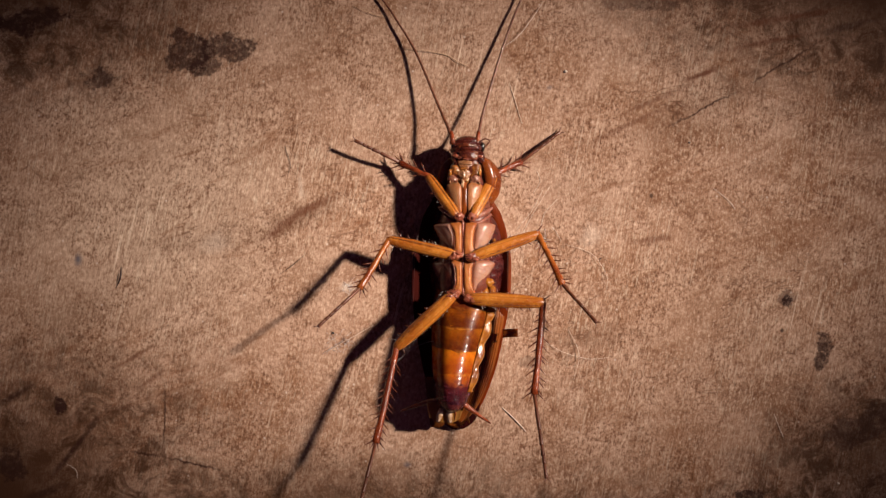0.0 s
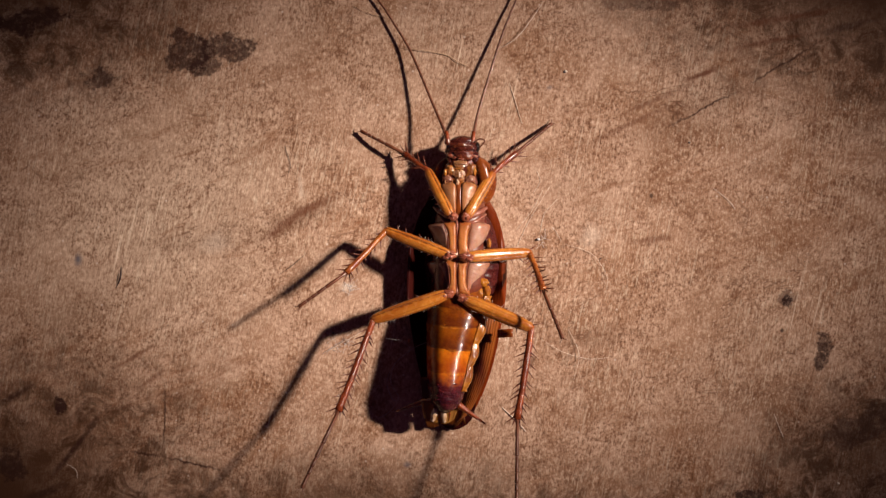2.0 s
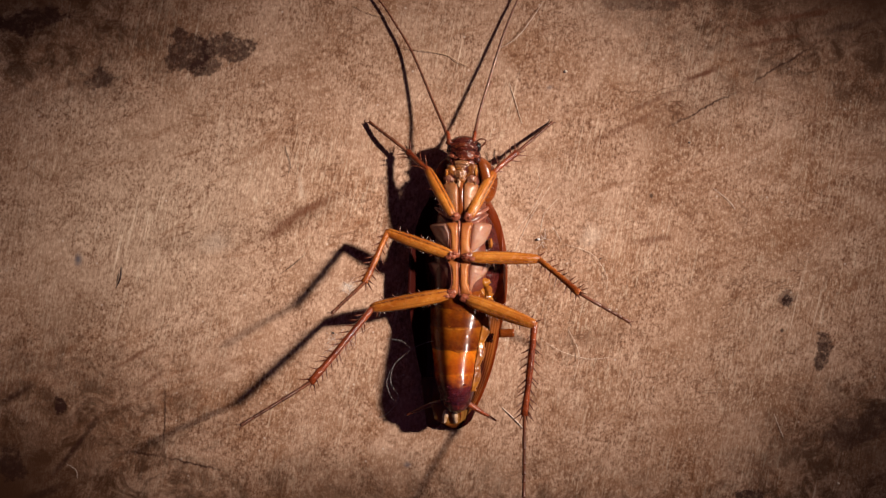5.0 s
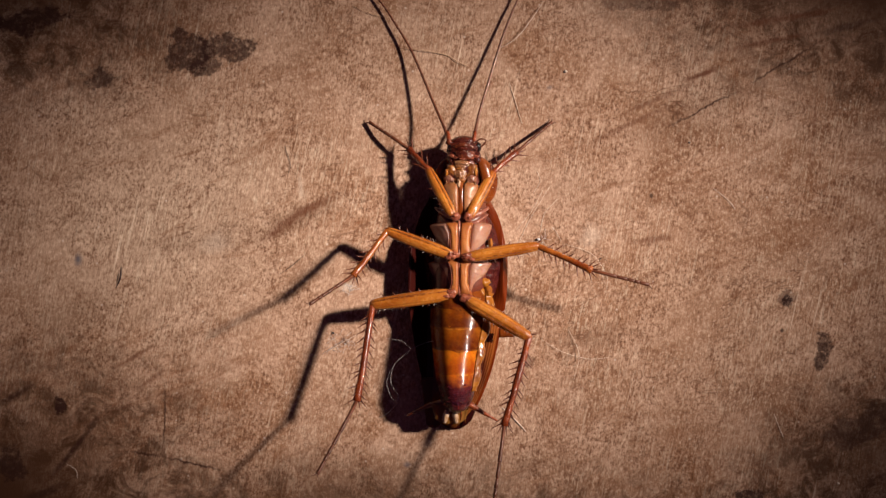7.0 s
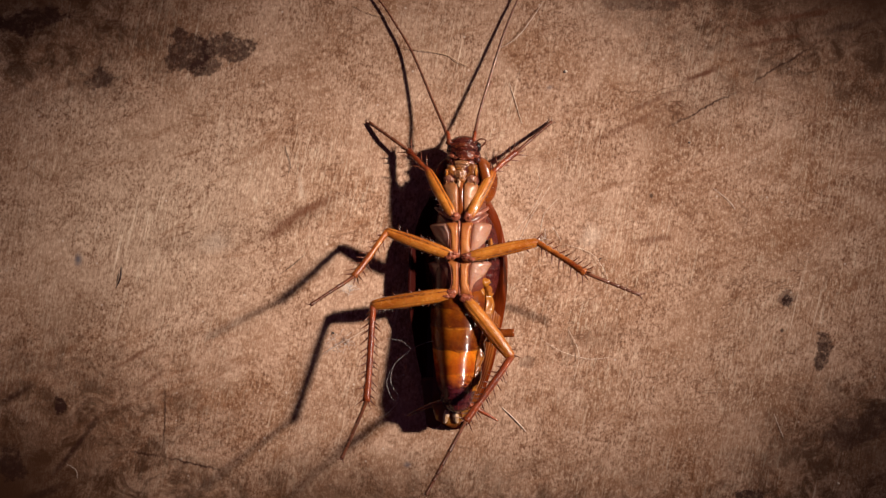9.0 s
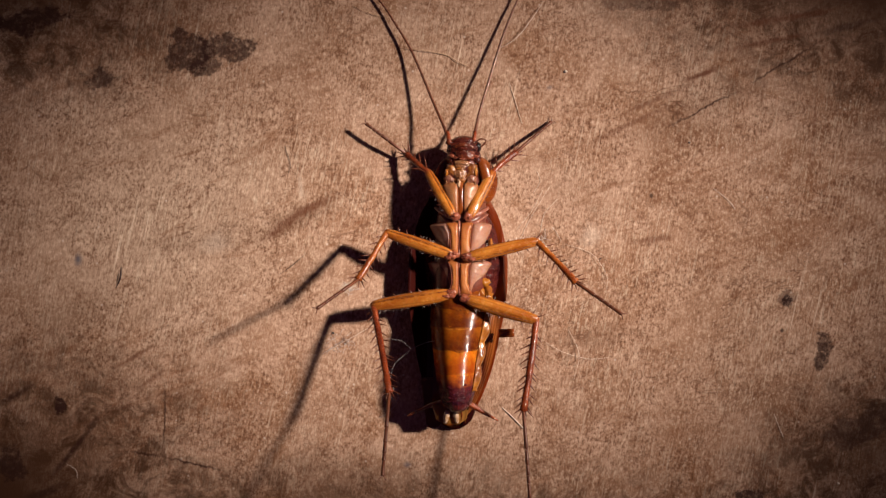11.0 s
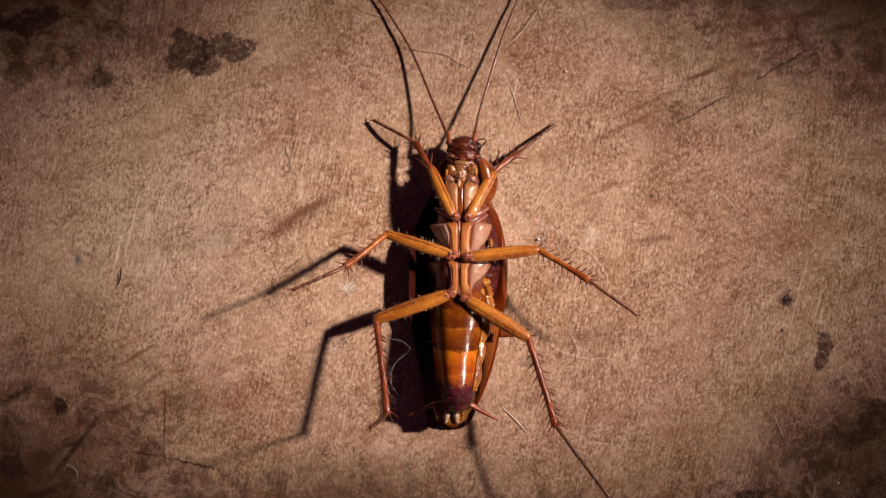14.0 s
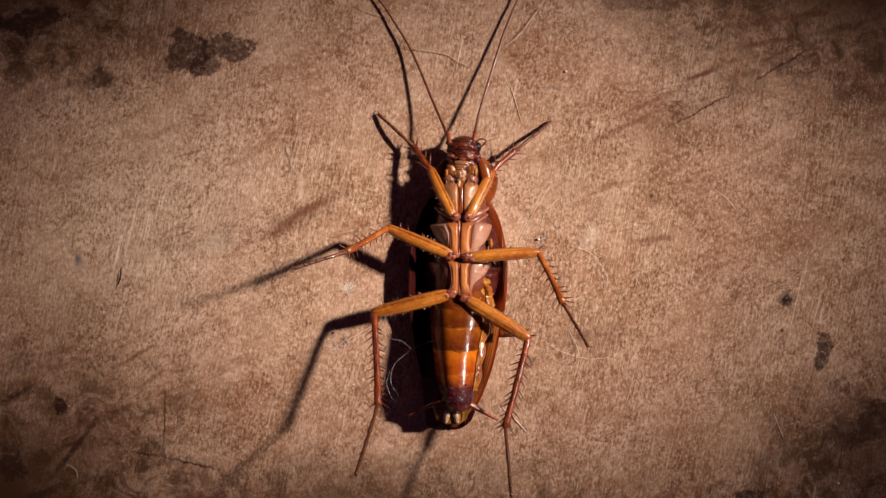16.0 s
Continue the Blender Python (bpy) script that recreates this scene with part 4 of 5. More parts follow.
    for side in (-1, 1):
        part("claw", tube(smooth_path([(ls - 0.15, 0.05 * side, 0), (ls + 0.2, 0.22 * side, 0.05), (ls + 0.4, 0.5 * side, -0.1)], 3), [0.07, 0.07, 0.06, 0.055, 0.05, 0.035, 0.015], 6), M_SPINE, tarsus)
    return femur, tibia, tarsus


LEGS = {name: build_leg(name) for name in HIPS}


# ---- lint on the board ----
def fibre(points, radius, material, label, group="lint fibres"):
    path = smooth_path(points, 8)
    ob = part("fibre", tube(path, [radius * (1 - 0.5 * abs(2 * i / (len(path) - 1) - 1) ** 3) for i in range(len(path))], 6), material)
    return tagged(ob, label, "fibre", group)


PALE = "fine pale curled lint fibre lying on the board"
STRAW = "short straw-coloured fibre lying on the board"
fibre([(-5.2, 24.9, 0.1), (-2.6, 24.6, 0.35), (0.4, 24.0, 0.1), (1.8, 23.2, 0.25), (3.2, 22.6, 0.1)], 0.045, M_STRAW, PALE)
fibre([(-11.3, 30.2, 0.1), (-9.5, 29.4, 0.3), (-8, 28.9, 0.2), (-6.6, 28.6, 0.1)], 0.035, M_STRAW, PALE)
fibre([(12.4, 30.6, 0.1), (10.8, 28.2, 0.5), (9.0, 26.0, 0.6), (7.0, 24.8, 0.1)], 0.03, M_LINT, PALE)
fibre([(8.2, 20.6, 0.06), (9.0, 18.2, 0.12), (9.8, 15.4, 0.06)], 0.03, M_LINT, PALE)
fibre([(15.2, 0.6, 0.06), (18.4, -0.6, 0.3), (20.2, -3.2, 0.3), (20.3, -4.9, 0.06)], 0.022, M_LINT, PALE)
fibre([(12.2, -11.2, 0.06), (15.0, -12.8, 0.4), (18.2, -13.6, 0.3), (20.6, -13.4, 0.06)], 0.022, M_LINT, PALE)
fibre([(15.6, -10.0, 0.06), (16.8, -13.0, 0.4), (16.2, -16.2, 0.06)], 0.025, M_LINT, PALE)
fibre([(7.3, -19.6, 0.06), (8.8, -21.0, 0.15), (10.3, -22.6, 0.06)], 0.06, M_LINT, STRAW)
fibre([(33.4, 7.6, 0.06), (35.4, 6.0, 0.12), (36.2, 4.9, 0.06)], 0.03, M_LINT, PALE)
fibre([(41.0, -20.4, 0.06), (41.6, -22.0, 0.12), (42.2, -23.4, 0.06)], 0.03, M_LINT, PALE)
fibre([(-46.6, -26.6, 0.06), (-45.4, -27.4, 0.2), (-45.3, -28.4, 0.06)], 0.03, M_LINT, PALE)
fibre([(-20.3, -3.2, 0.05), (-18.6, -2.0, 0.2), (-17.0, -0.6, 0.05)], 0.03, M_HAIR, "short dark brown splinter lying on the board")
fibre([(-39.8, -2.2, 0.05), (-39.9, -3.6, 0.15), (-40.5, -4.8, 0.05)], 0.05, M_HAIR, "short black curved fibre lying on the board")
fibre([(-19.6, 12.8, 0.05), (-18.9, 10.6, 0.15), (-19.2, 9.2, 0.05)], 0.03, M_HAIR, "thin dark hair lying on the board")
for ends in (((13.3, 7.9), (10.6, 3.4), (8.7, -0.8)), ((12.4, 7.4), (10.9, 4.6), (9.1, 2.4)), ((13.5, 2.8), (14.2, 1.8), (14.6, 1.0)), ((14.2, 6.2), (12.6, 4.4), (12.0, 1.9)), ((11.6, 9.8), (12.0, 8.4), (11.2, 6.9))):
    fibre([(x, y, 0.04) for x, y in ends], 0.022, M_LINT, PALE)
THREAD = "fine pale thread caught on the wing and belly"
fibre([(-0.7, -11.0, 5.0), (-2.2, -11.4, 3.6), (-3.8, -12.2, 2.8), (-5.0, -13.2, 2.2), (-6.1, -14.4, 1.7), (-6.4, -16.4, 1.4), (-5.5, -18.0, 1.9), (-5.9, -19.2, 1.3), (-6.9, -20.3, 0.7), (-7.9, -20.9, 0.1)], 0.022, M_GRIT, THREAD)
fibre([(-7.0, -11.0, 1.2), (-5.9, -11.1, 1.9), (-4.9, -11.3, 2.2), (-3.9, -12.2, 2.75)], 0.018, M_GRIT, THREAD)
fibre([(-6.5, -14.9, 1.6), (-6.9, -16.6, 1.3), (-6.2, -18.4, 1.5), (-5.7, -18.6, 1.6)], 0.016, M_GRIT, THREAD)
fibre([(-14.6, -12.8, 0.1), (-11.4, -11.0, 0.6), (-8.6, -9.4, 0.9)], 0.025, M_LINT, PALE)


def tuft(x, y, wide, count, seed, label):
    """A loose tangle of fine dust hairs."""
    dice = random.Random(seed)
    bm = bmesh.new()
    for _ in range(count):
        a, far = dice.uniform(0, 2 * math.pi), wide * math.sqrt(dice.random())
        at = Vector((x + far * math.cos(a), y + 0.7 * far * math.sin(a), 0.04))
        turn, bend, long = dice.uniform(0, 2 * math.pi), dice.uniform(-1.6, 1.6), dice.uniform(0.5, 1.6)
        path = [at]
        for k in range(7):
            turn += bend / 7
            path.append(path[-1] + Vector((math.cos(turn), math.sin(turn), 0.25 * math.cos(0.45 * k))) * long / 7)
        tube([Vector((p.x, p.y, max(0.03, p.z))) for p in path], [0.014] * 8, 5, 1.0, bm)
    return tagged(part("lint_tuft", bm, M_GRIT), label, "lint", "lint tufts")


tuft(-13.0, -11.6, 1.5, 34, 3, "loose grey tangle of dust hairs lying on the board")
tuft(-11.6, -4.6, 1.0, 16, 5, "small pale tangle of dust hairs lying on the board")
tuft(12.6, 1.0, 0.6, 9, 8, "small grey tangle of dust hairs lying on the board")


def speck(x, y, size, material, label):
    ob = part("speck", drop((x, y, size * 0.7), (size, size * 0.8, size * 0.75), 10, 7, rough=0.5), material)
    return tagged(ob, label, "dust", "dust specks")


speck(11.8, 1.2, 0.22, M_GRIT, "small grey dust grain lying on the board")
speck(15.2, 22.0, 0.2, M_LINT, "small pale dust grain lying on the board")
speck(30.5, 13.2, 0.14, M_HAIR, "tiny dark grit grain lying on the board")
speck(19.5, -1.2, 0.12, M_HAIR, "tiny dark grit grain lying on the board")
speck(49.0, -29.0, 0.14, M_LINT, "small pale dust grain lying on the board")
speck(-13.6, -10.4, 0.16, M_HAIR, "tiny dark grit grain lying on the board")


# ---- what moves ----
TIMES = [i / 10 for i in range(161)]


def key_leg(name, thigh, shin, foot):
    """Keys a leg from rows of seconds, heading and lift in degrees; each joint hangs on the one before."""
    pair = name.split("_")[0]
    rows = ([], [], [])
    for t in TIMES:
        joint = Vector(HIPS[name])
        for out, table, length in zip(rows, (thigh, shin, foot), SIZES.get(name, SIZES[pair])):
            heading, lift = glide(table, t)
            out.append((t, pose(*(joint * MM), 0, -lift, heading)))
            a, b = radians(heading), radians(lift)
            joint = joint + length * Vector((math.cos(a) * math.cos(b), math.sin(a) * math.cos(b), math.sin(b)))
    for ob, keyed in zip(LEGS[name], rows):
        walk(ob, keyed)


def key_turn(ob, at, table):
    """Keys a part that only swings about its root: rows of seconds, degrees of swing and, if any, of nod."""
    rows = [(row + (0,))[:3] for row in table]
    walk(ob, [(t, pose(*(Vector(at) * MM), glide(rows, t)[1], 0, glide(rows, t)[0])) for t in TIMES])


def motions():
    lurch = [(0, 0.45, 0), (0.5, 0.45, 0), (0.65, 0.3, -2), (0.8, -0.1, -6), (1.0, -0.35, -9), (1.5, -0.35, -9), (1.8, -0.3, -7), (2.0, -0.05, -2), (2.5, 0, 0), (16, 0, 0)]
    walk(roach, [(t, pose((BODY_AT.x + glide(lurch, t)[0]) * MM, BODY_AT.y * MM, -0.1 * glide(lurch, t)[1] * MM, 0, glide(lurch, t)[1], 0)) for t in TIMES])
    # the head stays level while the trunk rolls
    neck = Matrix.Translation(Vector((0, 13.0, 3.0)) * MM)
    walk(head, [(t, neck @ pose(0, 0, 0.1 * glide(lurch, t)[1] * MM, 0, -glide(lurch, t)[1], 0) @ neck.inverted()) for t in TIMES])
    key_turn(abdomen, PIVOT, [(0, -5), (0.3, -6), (0.5, -10, -3), (0.8, -24, -12), (1.0, -29, -16), (1.3, -26, -15), (1.5, -20, -12), (1.8, -13, -6), (2.0, -5, -2), (2.5, -1), (16, 0)])
    key_turn(left_wing, left_root, [(0, -2.5), (0.8, -2), (1.0, -1), (1.5, -1), (2.0, -2.5), (16, -2.5)])
    key_turn(left_hind, left_hind_root, [(0, -4), (0.8, -3), (1.0, -2), (1.5, -2), (2.0, -3), (16, -3)])
    key_leg("front_left",
            [(0, 125, -26), (0.5, 125, -26), (0.8, 140, -22), (1, 125, -24), (1.3, 114, -24), (1.5, 113, -24), (1.8, 116, -26), (2, 117, -21), (2.5, 118, -24), (2.8, 117, -21), (3, 117, -22), (3.8, 117, -13), (4.2, 118, -16)] + [(6.3, 118, -19), (6.5, 117, -17), (7.8, 118, -19), (11.3, 119, -23), (12.3, 120, -23), (12.5, 121, -27), (13.3, 120, -23), (13.5, 121, -25), (14, 114, -17), (14.5, 113, -16), (15, 113, -18), (15.8, 114, -17), (16, 115, -19)],
            [(0, 154, -22), (0.3, 153, -24), (0.5, 158, -21), (0.8, 168, -4), (1, 158, -15), (1.3, 159, -31), (1.5, 161, -30), (1.8, 145, -31), (2, 144, -28), (2.5, 134, -24), (3, 129, -25), (3.3, 130, -27), (3.5, 130, -21), (3.8, 134, -21), (4, 130, -19), (4.2, 138, -35), (6.3, 133, -29)] + [(6.5, 131, -31), (7.3, 133, -29), (9.2, 133, -29), (11.3, 141, -31), (11.5, 142, -36), (12, 142, -29), (12.3, 145, -31), (12.5, 147, -27), (13, 144, -26), (13.3, 143, -26), (13.5, 134, -33), (13.8, 136, -25), (14, 121, -26), (14.5, 121, -21), (15.5, 121, -21), (15.8, 123, -25), (16, 126, -31)],
            [(0, 154, 10), (0.5, 154, 9), (0.8, 162, -9), (1, 155, 2), (1.3, 151, 6), (1.5, 151, 3), (1.8, 156, 2), (2, 152, -8), (2.5, 150, -10), (3.3, 152, -13), (3.5, 152, -18), (3.8, 140, -22), (4, 144, -22), (4.2, 140, -12), (6.5, 146, -15)] + [(8, 144, -14), (9.2, 144, -14), (11.5, 143, 10), (12, 146, 6), (12.5, 148, -7), (13, 142, -11), (13.3, 141, -13), (13.5, 146, -5), (13.8, 146, -14), (14, 151, -15), (14.3, 142, -21), (15, 140, -20), (15.5, 140, -21), (15.8, 139, -18), (16, 137, -13)])
    key_leg("front_right",
            [(0, 62, -27), (0.5, 62, -27), (0.8, 55, -24), (1, 56, -27), (1.8, 57, -23), (2, 60, -22)] + [(12, 62, -21), (12.5, 58, -25), (13.8, 60, -24), (14, 61, -22), (15.8, 63, -22), (16, 63, -21)],
            [(0, 26, -29), (0.5, 26, -29), (0.8, 34, -33), (1, 34, -30), (1.5, 34, -29), (1.8, 41, -26), (2.3, 41, -22), (12, 41, -22)] + [(12.3, 34, -26), (12.8, 36, -24), (13.5, 36, -25), (13.8, 40, -28), (14, 39, -28), (14.3, 41, -22), (14.5, 42, -26), (15, 41, -19), (16, 42, -21)],
            [(0, 38, -7), (0.5, 38, -7), (0.8, 36, -17), (1, 36, -22), (1.3, 38, -25), (1.5, 41, -30), (1.8, 42, -30), (2, 41, -20)] + [(2.8, 41, -17), (12, 41, -17), (12.3, 43, -12), (12.5, 37, -12), (13.8, 37, -11), (14.3, 42, -15), (14.5, 39, -14), (15, 41, -17), (16, 40, -18)])
    key_leg("mid_left",
            [(0, 167, -10), (0.3, 177, -10), (0.5, 198, -12), (0.8, 195, -9), (1, 181, 2), (1.3, 170, 2), (1.5, 163, -4), (1.8, 162, -5), (2, 159, -10), (2.3, 156, -5), (3.3, 154, -3), (3.5, 154, -3), (3.8, 164, -10), (4.2, 162, -12)] + [(6.3, 159, -7), (6.5, 159, -9), (7.3, 160, -7), (7.5, 162, -9), (8, 160, -7), (12.3, 162, -9), (12.5, 164, -9), (13.5, 163, -10), (14, 162, -9), (14.3, 159, -8), (14.5, 160, -8), (15.3, 159, -8), (15.5, 160, -10), (16, 157, -5)],
            [(0, -120, 20), (0.3, -107, 28), (0.5, -87, 32), (0.8, -90, 26), (1, -101, 34), (1.5, -123, 22), (1.8, -123, 29), (2, -132, 18), (2.5, -146, 21), (2.8, -150, 19), (3, -153, 14), (3.3, -158, 20), (3.5, -162, 18), (3.8, -123, 16), (4, -117, 17), (4.2, -106, 24), (6.3, -128, 23), (6.5, -128, 21), (6.8, -125, 24), (7, -126, 22), (7.3, -125, 24), (7.5, -121, 22)] + [(7.8, -139, 27), (8, -126, 22), (8.3, -126, 20), (8.5, -125, 24), (8.8, -121, 21), (9, -125, 24), (9.2, -122, 21), (11.5, -120, 26), (12, -122, 25), (12.8, -119, 20), (13, -119, 30), (13.3, -119, 19), (13.5, -117, 21), (13.8, -107, 23), (14, -140, 31), (14.3, -127, 32), (14.5, -128, 33), (14.8, -127, 29), (15, -126, 36), (15.3, -121, 31), (15.5, -114, 35), (15.8, -134, 32), (16, -148, 41)],
            [(0, -137, 23), (0.3, -118, 63), (0.5, -99, 24), (0.8, -94, 34), (1, -103, 52), (1.3, -134, 21), (1.5, -143, 17), (2, -144, 12), (2.3, -155, 12), (2.5, -156, 17), (2.8, -161, 12), (3, -166, 14), (3.3, -173, 11), (3.5, -177, 16), (3.8, -173, 65), (4, -156, 71), (4.2, -129, 65), (6.3, -149, 27), (6.8, -148, 31), (7, -146, 35), (7.3, -145, 36)] + [(7.5, -138, 40), (7.8, -156, 12), (8, -142, 33), (8.5, -145, 37), (8.8, -137, 41), (9, -146, 35), (9.2, -145, 33), (11.8, -144, 41), (12, -144, 43), (12.3, -146, 42), (12.5, -147, 48), (13.5, -140, 54), (13.8, -115, 59), (14, -156, 19), (14.3, -145, 53), (14.5, -151, 50), (15, -146, 54), (15.3, -143, 62), (15.5, -130, 63), (15.8, -165, 28), (16, -162, 28)])
    key_leg("mid_right",
            [(0, 19, -5), (0.8, 17, -7), (1, 20, -22), (1.5, 19, -18), (1.8, -2, -19), (2, 4, -24), (2.3, 21, 0), (2.8, 25, 2), (3, 6, -29), (3.3, 18, 1), (3.5, 10, -5), (3.8, 22, 1), (4, 1, -28), (4.2, -6, -4), (6.3, 8, -1), (6.5, -23, -22), (6.8, 3, -2), (7, 9, 1), (7.5, 18, 1)] + [(7.8, 15, 1), (8, 11, -2), (8.3, -20, -20), (8.5, 4, -2), (8.8, 12, 1), (12, 13, 0), (12.3, 8, -3), (12.5, -16, -9), (12.8, -5, -8), (13, -1, -9), (13.3, 4, -2), (13.8, 3, -2), (14, 6, 0), (14.5, 8, -1), (15, 12, 0), (15.3, 12, 0), (15.5, -15, 0), (15.8, -3, -7), (16, 4, -2)],
            [(0, -66, 24), (0.5, -66, 24), (0.8, -64, 30), (1, -69, 28), (1.3, -71, 18), (1.5, -70, 22), (1.8, -50, 12), (2, -72, 50), (2.3, -16, 26), (2.5, -12, 25), (2.8, -21, 29), (3, -84, 52), (3.3, -59, 32), (3.5, -37, 18), (3.8, -36, 39), (4, -101, 34), (4.2, -41, 37), (6.3, -47, 26), (6.5, -88, 27), (7, -25, 18), (7.3, -32, 19), (7.5, -13, 14), (7.8, -30, 21), (8, -40, 22)] + [(8.3, -84, 17), (8.5, -49, 23), (8.8, -29, 18), (9, -34, 25), (9.2, -40, 24), (11.3, -50, 25), (11.5, -54, 31), (11.8, -59, 30), (12, -58, 27), (12.3, -63, 28), (12.5, -74, 19), (12.8, -83, 22), (13, -78, 31), (13.3, -47, 19), (13.5, -64, 25), (13.8, -66, 24), (14, -32, 17), (14.3, -48, 17), (14.5, -55, 19), (14.8, -19, 14), (15, -28, 20), (15.3, -42, 24), (15.5, -54, 19), (15.8, -75, 35), (16, -66, 24)],
            [(0, -50, 37), (0.5, -50, 37), (0.8, -45, 29), (1, -51, 32), (1.3, -55, 38), (1.5, -53, 36), (1.8, -39, 0), (2, -69, 33), (2.3, -17, -5), (2.5, -9, -1), (2.8, -28, 40), (3, -92, 58), (3.3, -63, 55), (3.5, -33, 33), (3.8, -22, 50), (4, -110, 59), (4.2, -29, -4), (6.3, -32, -4), (6.5, -86, 46), (6.8, -35, 28), (7, -14, 2), (7.3, -18, 0), (7.5, -5, 6), (7.8, -19, 5)] + [(8, -30, -4), (8.3, -82, 45), (8.5, -35, 2), (8.8, -16, 4), (9.2, -28, -4), (11.3, -36, 30), (11.5, -35, 26), (11.8, -35, -4), (12, -38, 27), (12.3, -44, 2), (12.5, -60, 6), (12.8, -82, 21), (13, -76, 20), (13.3, -45, 5), (13.5, -67, 31), (13.8, -76, 25), (14, -36, 7), (14.5, -69, 36), (14.8, -20, 5), (15, -31, 7), (15.3, -38, -1), (15.5, -47, -4), (15.8, -66, 33), (16, -62, 38)])
    key_leg("hind_left",
            [(0, -137, -5), (0.3, -142, -3), (0.5, -172, -18), (0.8, -163, -14), (1, -172, -0), (1.3, -189, -10), (1.5, -142, 1), (1.8, -165, 3), (2, -161, -2), (2.3, -154, -0), (2.5, -142, -4), (2.8, -149, -1), (3, -141, -4), (3.3, -157, 0), (3.5, -162, -1), (3.8, -150, -2), (4, -166, -4), (6.5, -172, -5)] + [(11.5, -171, -8), (11.8, -172, -6), (12, -173, -8), (12.3, -171, -8), (12.5, -164, -8), (12.8, -141, -4), (13, -140, -4), (13.3, -151, -3), (13.5, -162, -6), (13.8, -150, -1), (14, -161, -4), (14.3, -161, 0), (14.5, -160, -6), (14.8, -136, -1), (15, -144, -4), (15.3, -164, -5), (15.8, -166, -5), (16, -166, -5)],
            [(0, -102, 15), (0.5, -104, 8), (0.8, -96, 15), (1, -99, 10), (1.3, -102, 25), (1.5, -90, 23), (1.8, -113, 19), (2, -110, 15), (2.3, -69, 52), (2.5, -105, 23), (2.8, -107, 11), (3, -62, 45), (3.3, -128, 14), (3.5, -123, 18), (3.8, -71, 30), (4, -136, 11), (4.2, -144, 16), (6.3, -99, 12), (8.3, -98, 11)] + [(8.8, -96, 13), (9, -93, 16), (9.2, -93, 14), (11.3, -75, 31), (12, -70, 31), (12.5, -68, 27), (12.8, -65, 37), (13, -52, 48), (13.3, -56, 34), (13.5, -74, 32), (13.8, -112, 13), (14, -82, 20), (14.3, -127, 13), (14.5, -67, 50), (14.8, -108, 41), (15, -68, 42), (15.3, -87, 10), (15.5, -90, 12), (15.8, -86, 26), (16, -86, 26)],
            [(0, -104, 26), (0.3, -110, 14), (0.5, -107, 15), (0.8, -101, 21), (1, -108, 16), (1.3, -112, 17), (1.5, -93, 31), (1.8, -114, 55), (2, -114, 26), (2.3, -47, 76), (2.5, -124, 64), (2.8, -124, 19), (3, -84, 40), (3.3, -160, 44), (3.5, -144, 26), (3.8, -97, 53), (4, -159, 11), (4.2, -164, 34), (6.3, -119, 28), (7.8, -118, 30), (8, -116, 49), (8.3, -117, 29)] + [(8.8, -116, 30), (9, -113, 54), (9.2, -110, 34), (11.3, -93, 29), (11.5, -96, 28), (11.8, -97, 25), (12, -92, 25), (12.3, -90, 32), (12.5, -86, 56), (12.8, -72, 57), (13, -61, 20), (13.3, -69, 38), (13.5, -86, 40), (13.8, -144, 45), (14, -171, 82), (14.3, -185, 78), (14.5, -51, 82), (14.8, -108, 82), (15, -88, 46), (15.3, -111, 47), (15.5, -111, 48), (15.8, -106, 45), (16, -107, 44)])
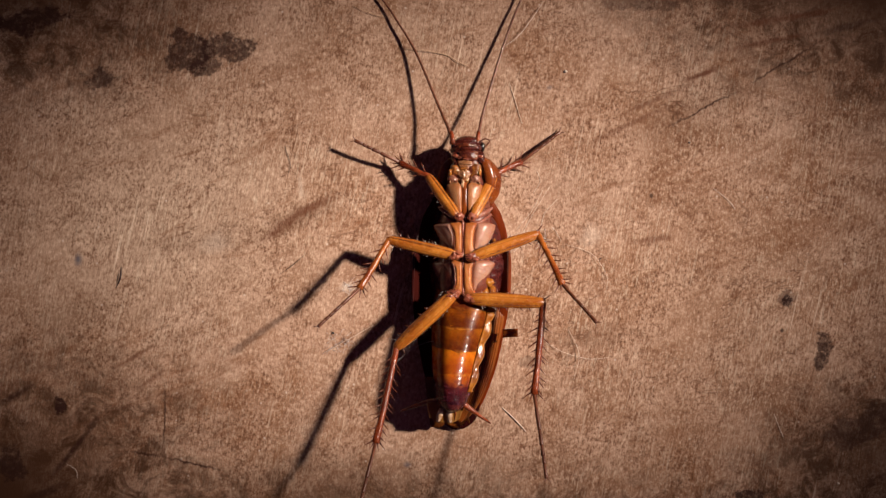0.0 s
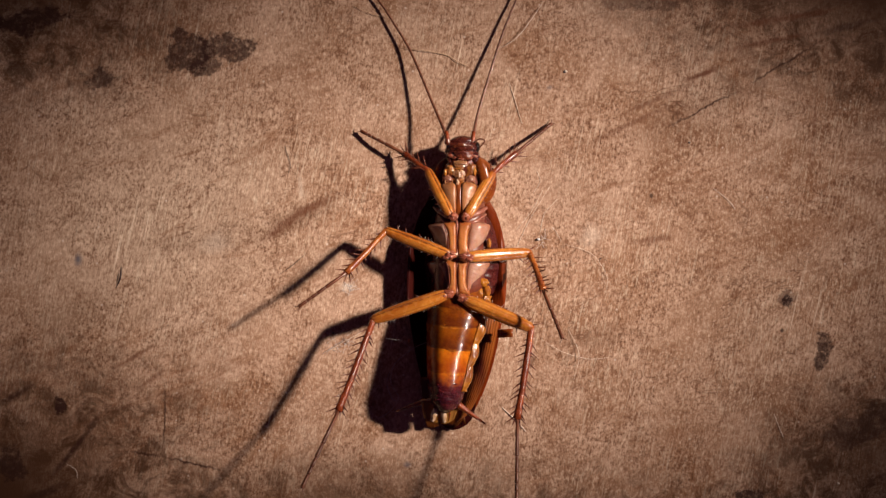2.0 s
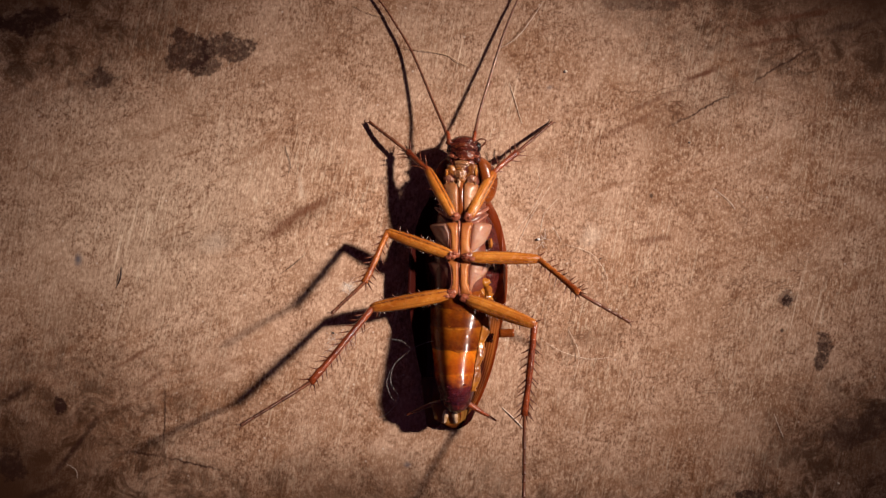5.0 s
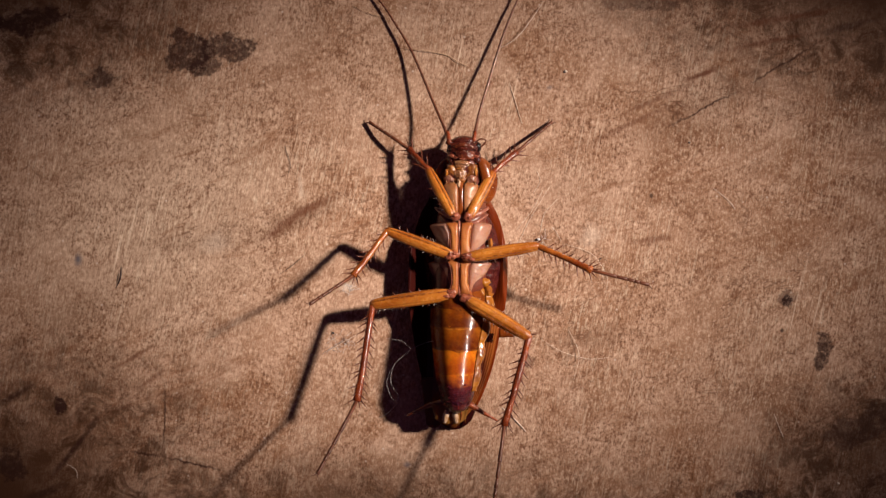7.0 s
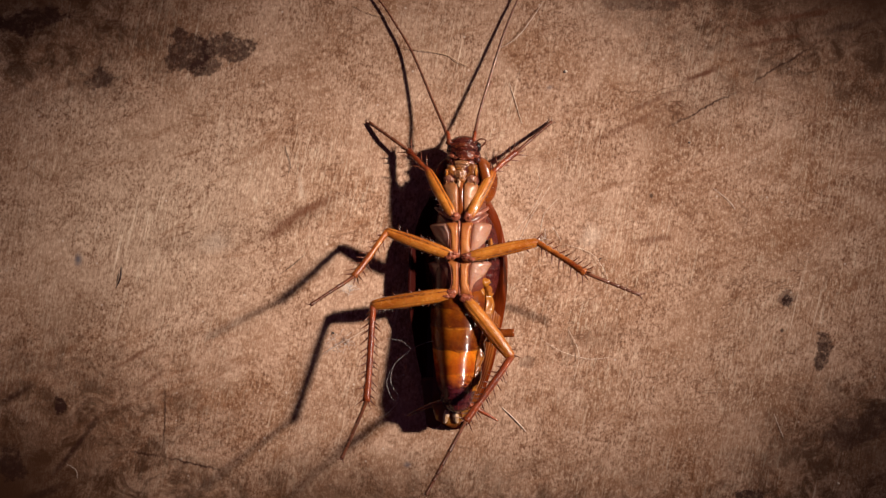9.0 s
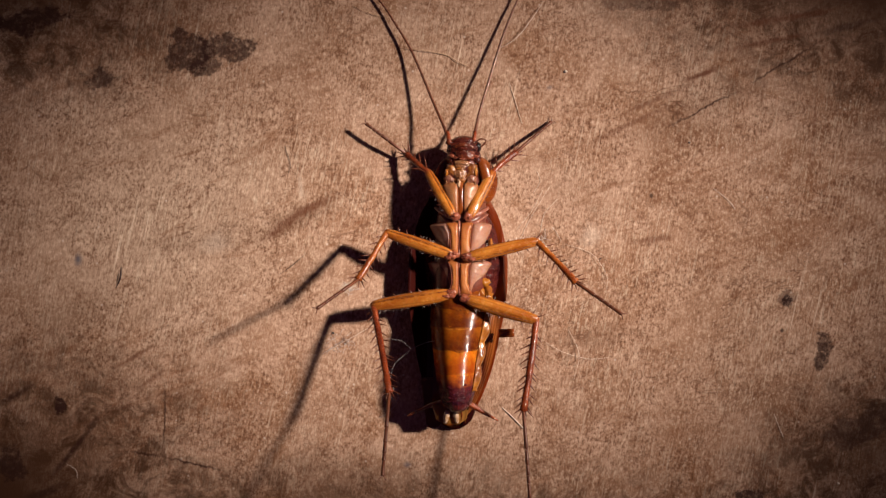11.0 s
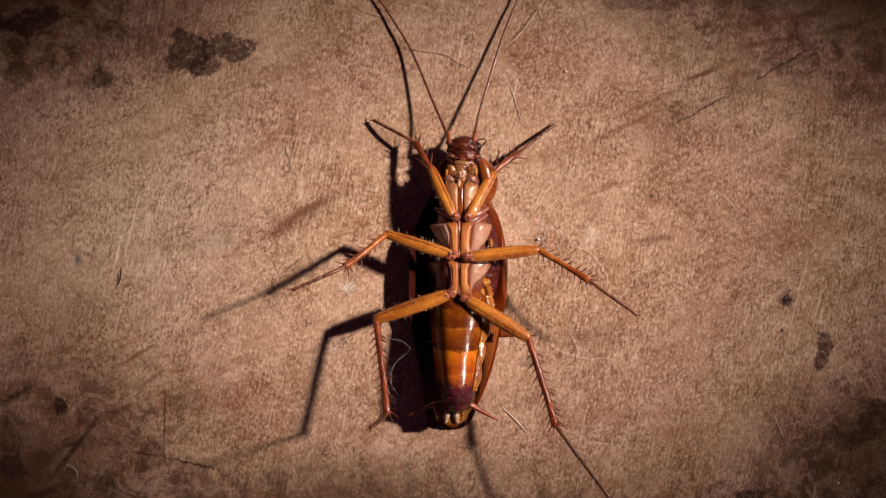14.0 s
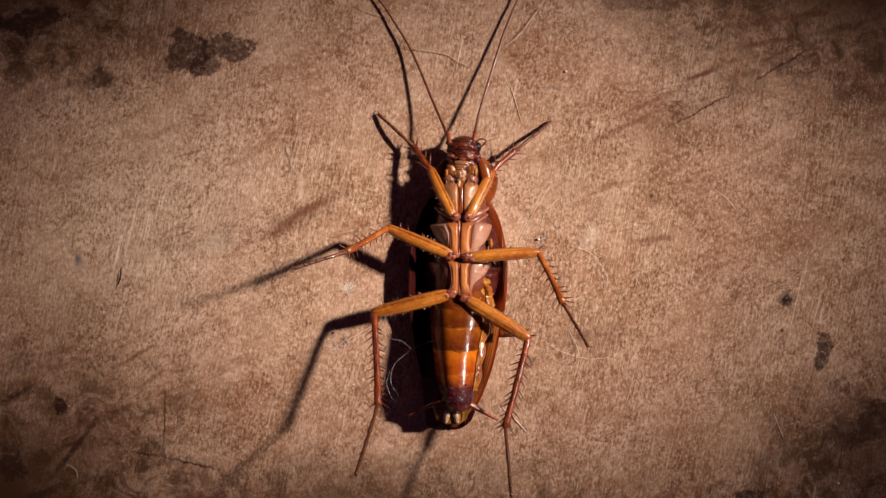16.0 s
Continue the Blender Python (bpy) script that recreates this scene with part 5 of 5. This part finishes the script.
    key_leg("hind_right",
            [(0, -3, 4), (0.5, -3, 4), (0.8, -4, -2), (1, -4, -5), (1.3, -4, -5), (1.5, -3, -5), (1.8, -34, -1), (2, -23, 3), (2.3, -6, 4), (2.5, -4, 4), (2.8, -16, 5), (3, -14, 5), (3.3, -7, 4), (3.8, -4, 4), (4, -4, 4), (4.2, -3, 4)] + [(6.3, -56, 24), (6.5, -36, 5), (6.8, -44, 5), (7, -31, 5), (7.3, -40, 19), (7.5, -36, 5), (7.8, -42, 5), (8, -64, 17), (8.3, -36, 5), (8.5, -40, 19), (8.8, -48, 5), (9, -52, 5), (9.2, -39, 5), (11.3, -16, 5), (11.5, -17, 5), (11.8, -17, 5)] + [(12, -17, 5), (12.3, -18, 5), (12.5, -18, 5), (12.8, -18, 5), (13, -18, 5), (13.3, -37, 5), (13.5, -43, 5), (13.8, -38, 5), (14, -32, 5), (14.3, -37, 5), (14.5, -21, 5), (14.8, -33, 5), (15, -18, 5), (15.3, -28, 5), (15.5, -18, 5), (15.8, -55, 5), (16, -32, 5)],
            [(0, -96, 6), (0.5, -96, 6), (0.8, -96, 7), (1, -102, 7), (1.3, -103, 8), (1.5, -99, 7), (1.8, -117, 9), (2, -99, 7), (2.3, -87, 7), (2.5, -85, 7), (2.8, -90, 7), (3, -91, 7), (3.3, -88, 7), (3.8, -93, 6), (4, -91, 6), (4.2, -90, 6)] + [(6.3, -109, -20), (6.5, -107, 9), (6.8, -121, 23), (7, -106, 6), (7.3, -87, -17), (7.5, -85, 8), (7.8, -118, 23), (8, -125, 52), (8.3, -84, 8), (8.5, -90, -18), (8.8, -77, 9), (9, -129, 36), (9.2, -115, 19), (11.3, -96, 7), (11.5, -94, 7), (11.8, -92, 7)] + [(12, -92, 7), (12.3, -91, 7), (12.5, -107, 8), (12.8, -120, 18), (13, -120, 10), (13.3, -105, 7), (13.5, -121, 19), (13.8, -68, 9), (14, -73, 9), (14.3, -112, 29), (14.5, -96, 7), (14.8, -109, 28), (15, -53, 9), (15.3, -109, 28), (15.5, -94, 7), (15.8, -124, 27), (16, -105, 7)],
            [(0, -83, 22), (0.5, -83, 24), (0.8, -84, 18), (1, -88, 16), (1.3, -87, 15), (1.5, -85, 20), (1.8, -105, 23), (2, -91, 17), (2.3, -79, 11), (2.5, -78, 11), (2.8, -85, 11), (3, -85, 11), (3.3, -83, 11), (3.8, -87, 10), (4, -84, 10), (4.2, -83, 10)] + [(6.3, -112, 68), (6.5, -93, 56), (6.8, -126, 45), (7, -99, 19), (7.3, -56, 66), (7.5, -68, 12), (7.8, -113, 50), (8, -135, 45), (8.3, -75, 12), (8.5, -79, 71), (8.8, -64, 13), (9, -121, 31), (9.2, -99, 30), (11.3, -84, 11), (11.5, -81, 11), (11.8, -80, 11)] + [(12, -79, 11), (12.3, -81, 11), (12.5, -97, 35), (12.8, -106, 43), (13, -108, 47), (13.3, -93, 11), (13.5, -119, 28), (13.8, -52, 13), (14, -53, 13), (14.3, -102, 52), (14.5, -80, 11), (14.8, -124, 77), (15, -35, 12), (15.3, -114, 81), (15.5, -75, 61), (15.8, -114, 62), (16, -86, 27)])


motions()
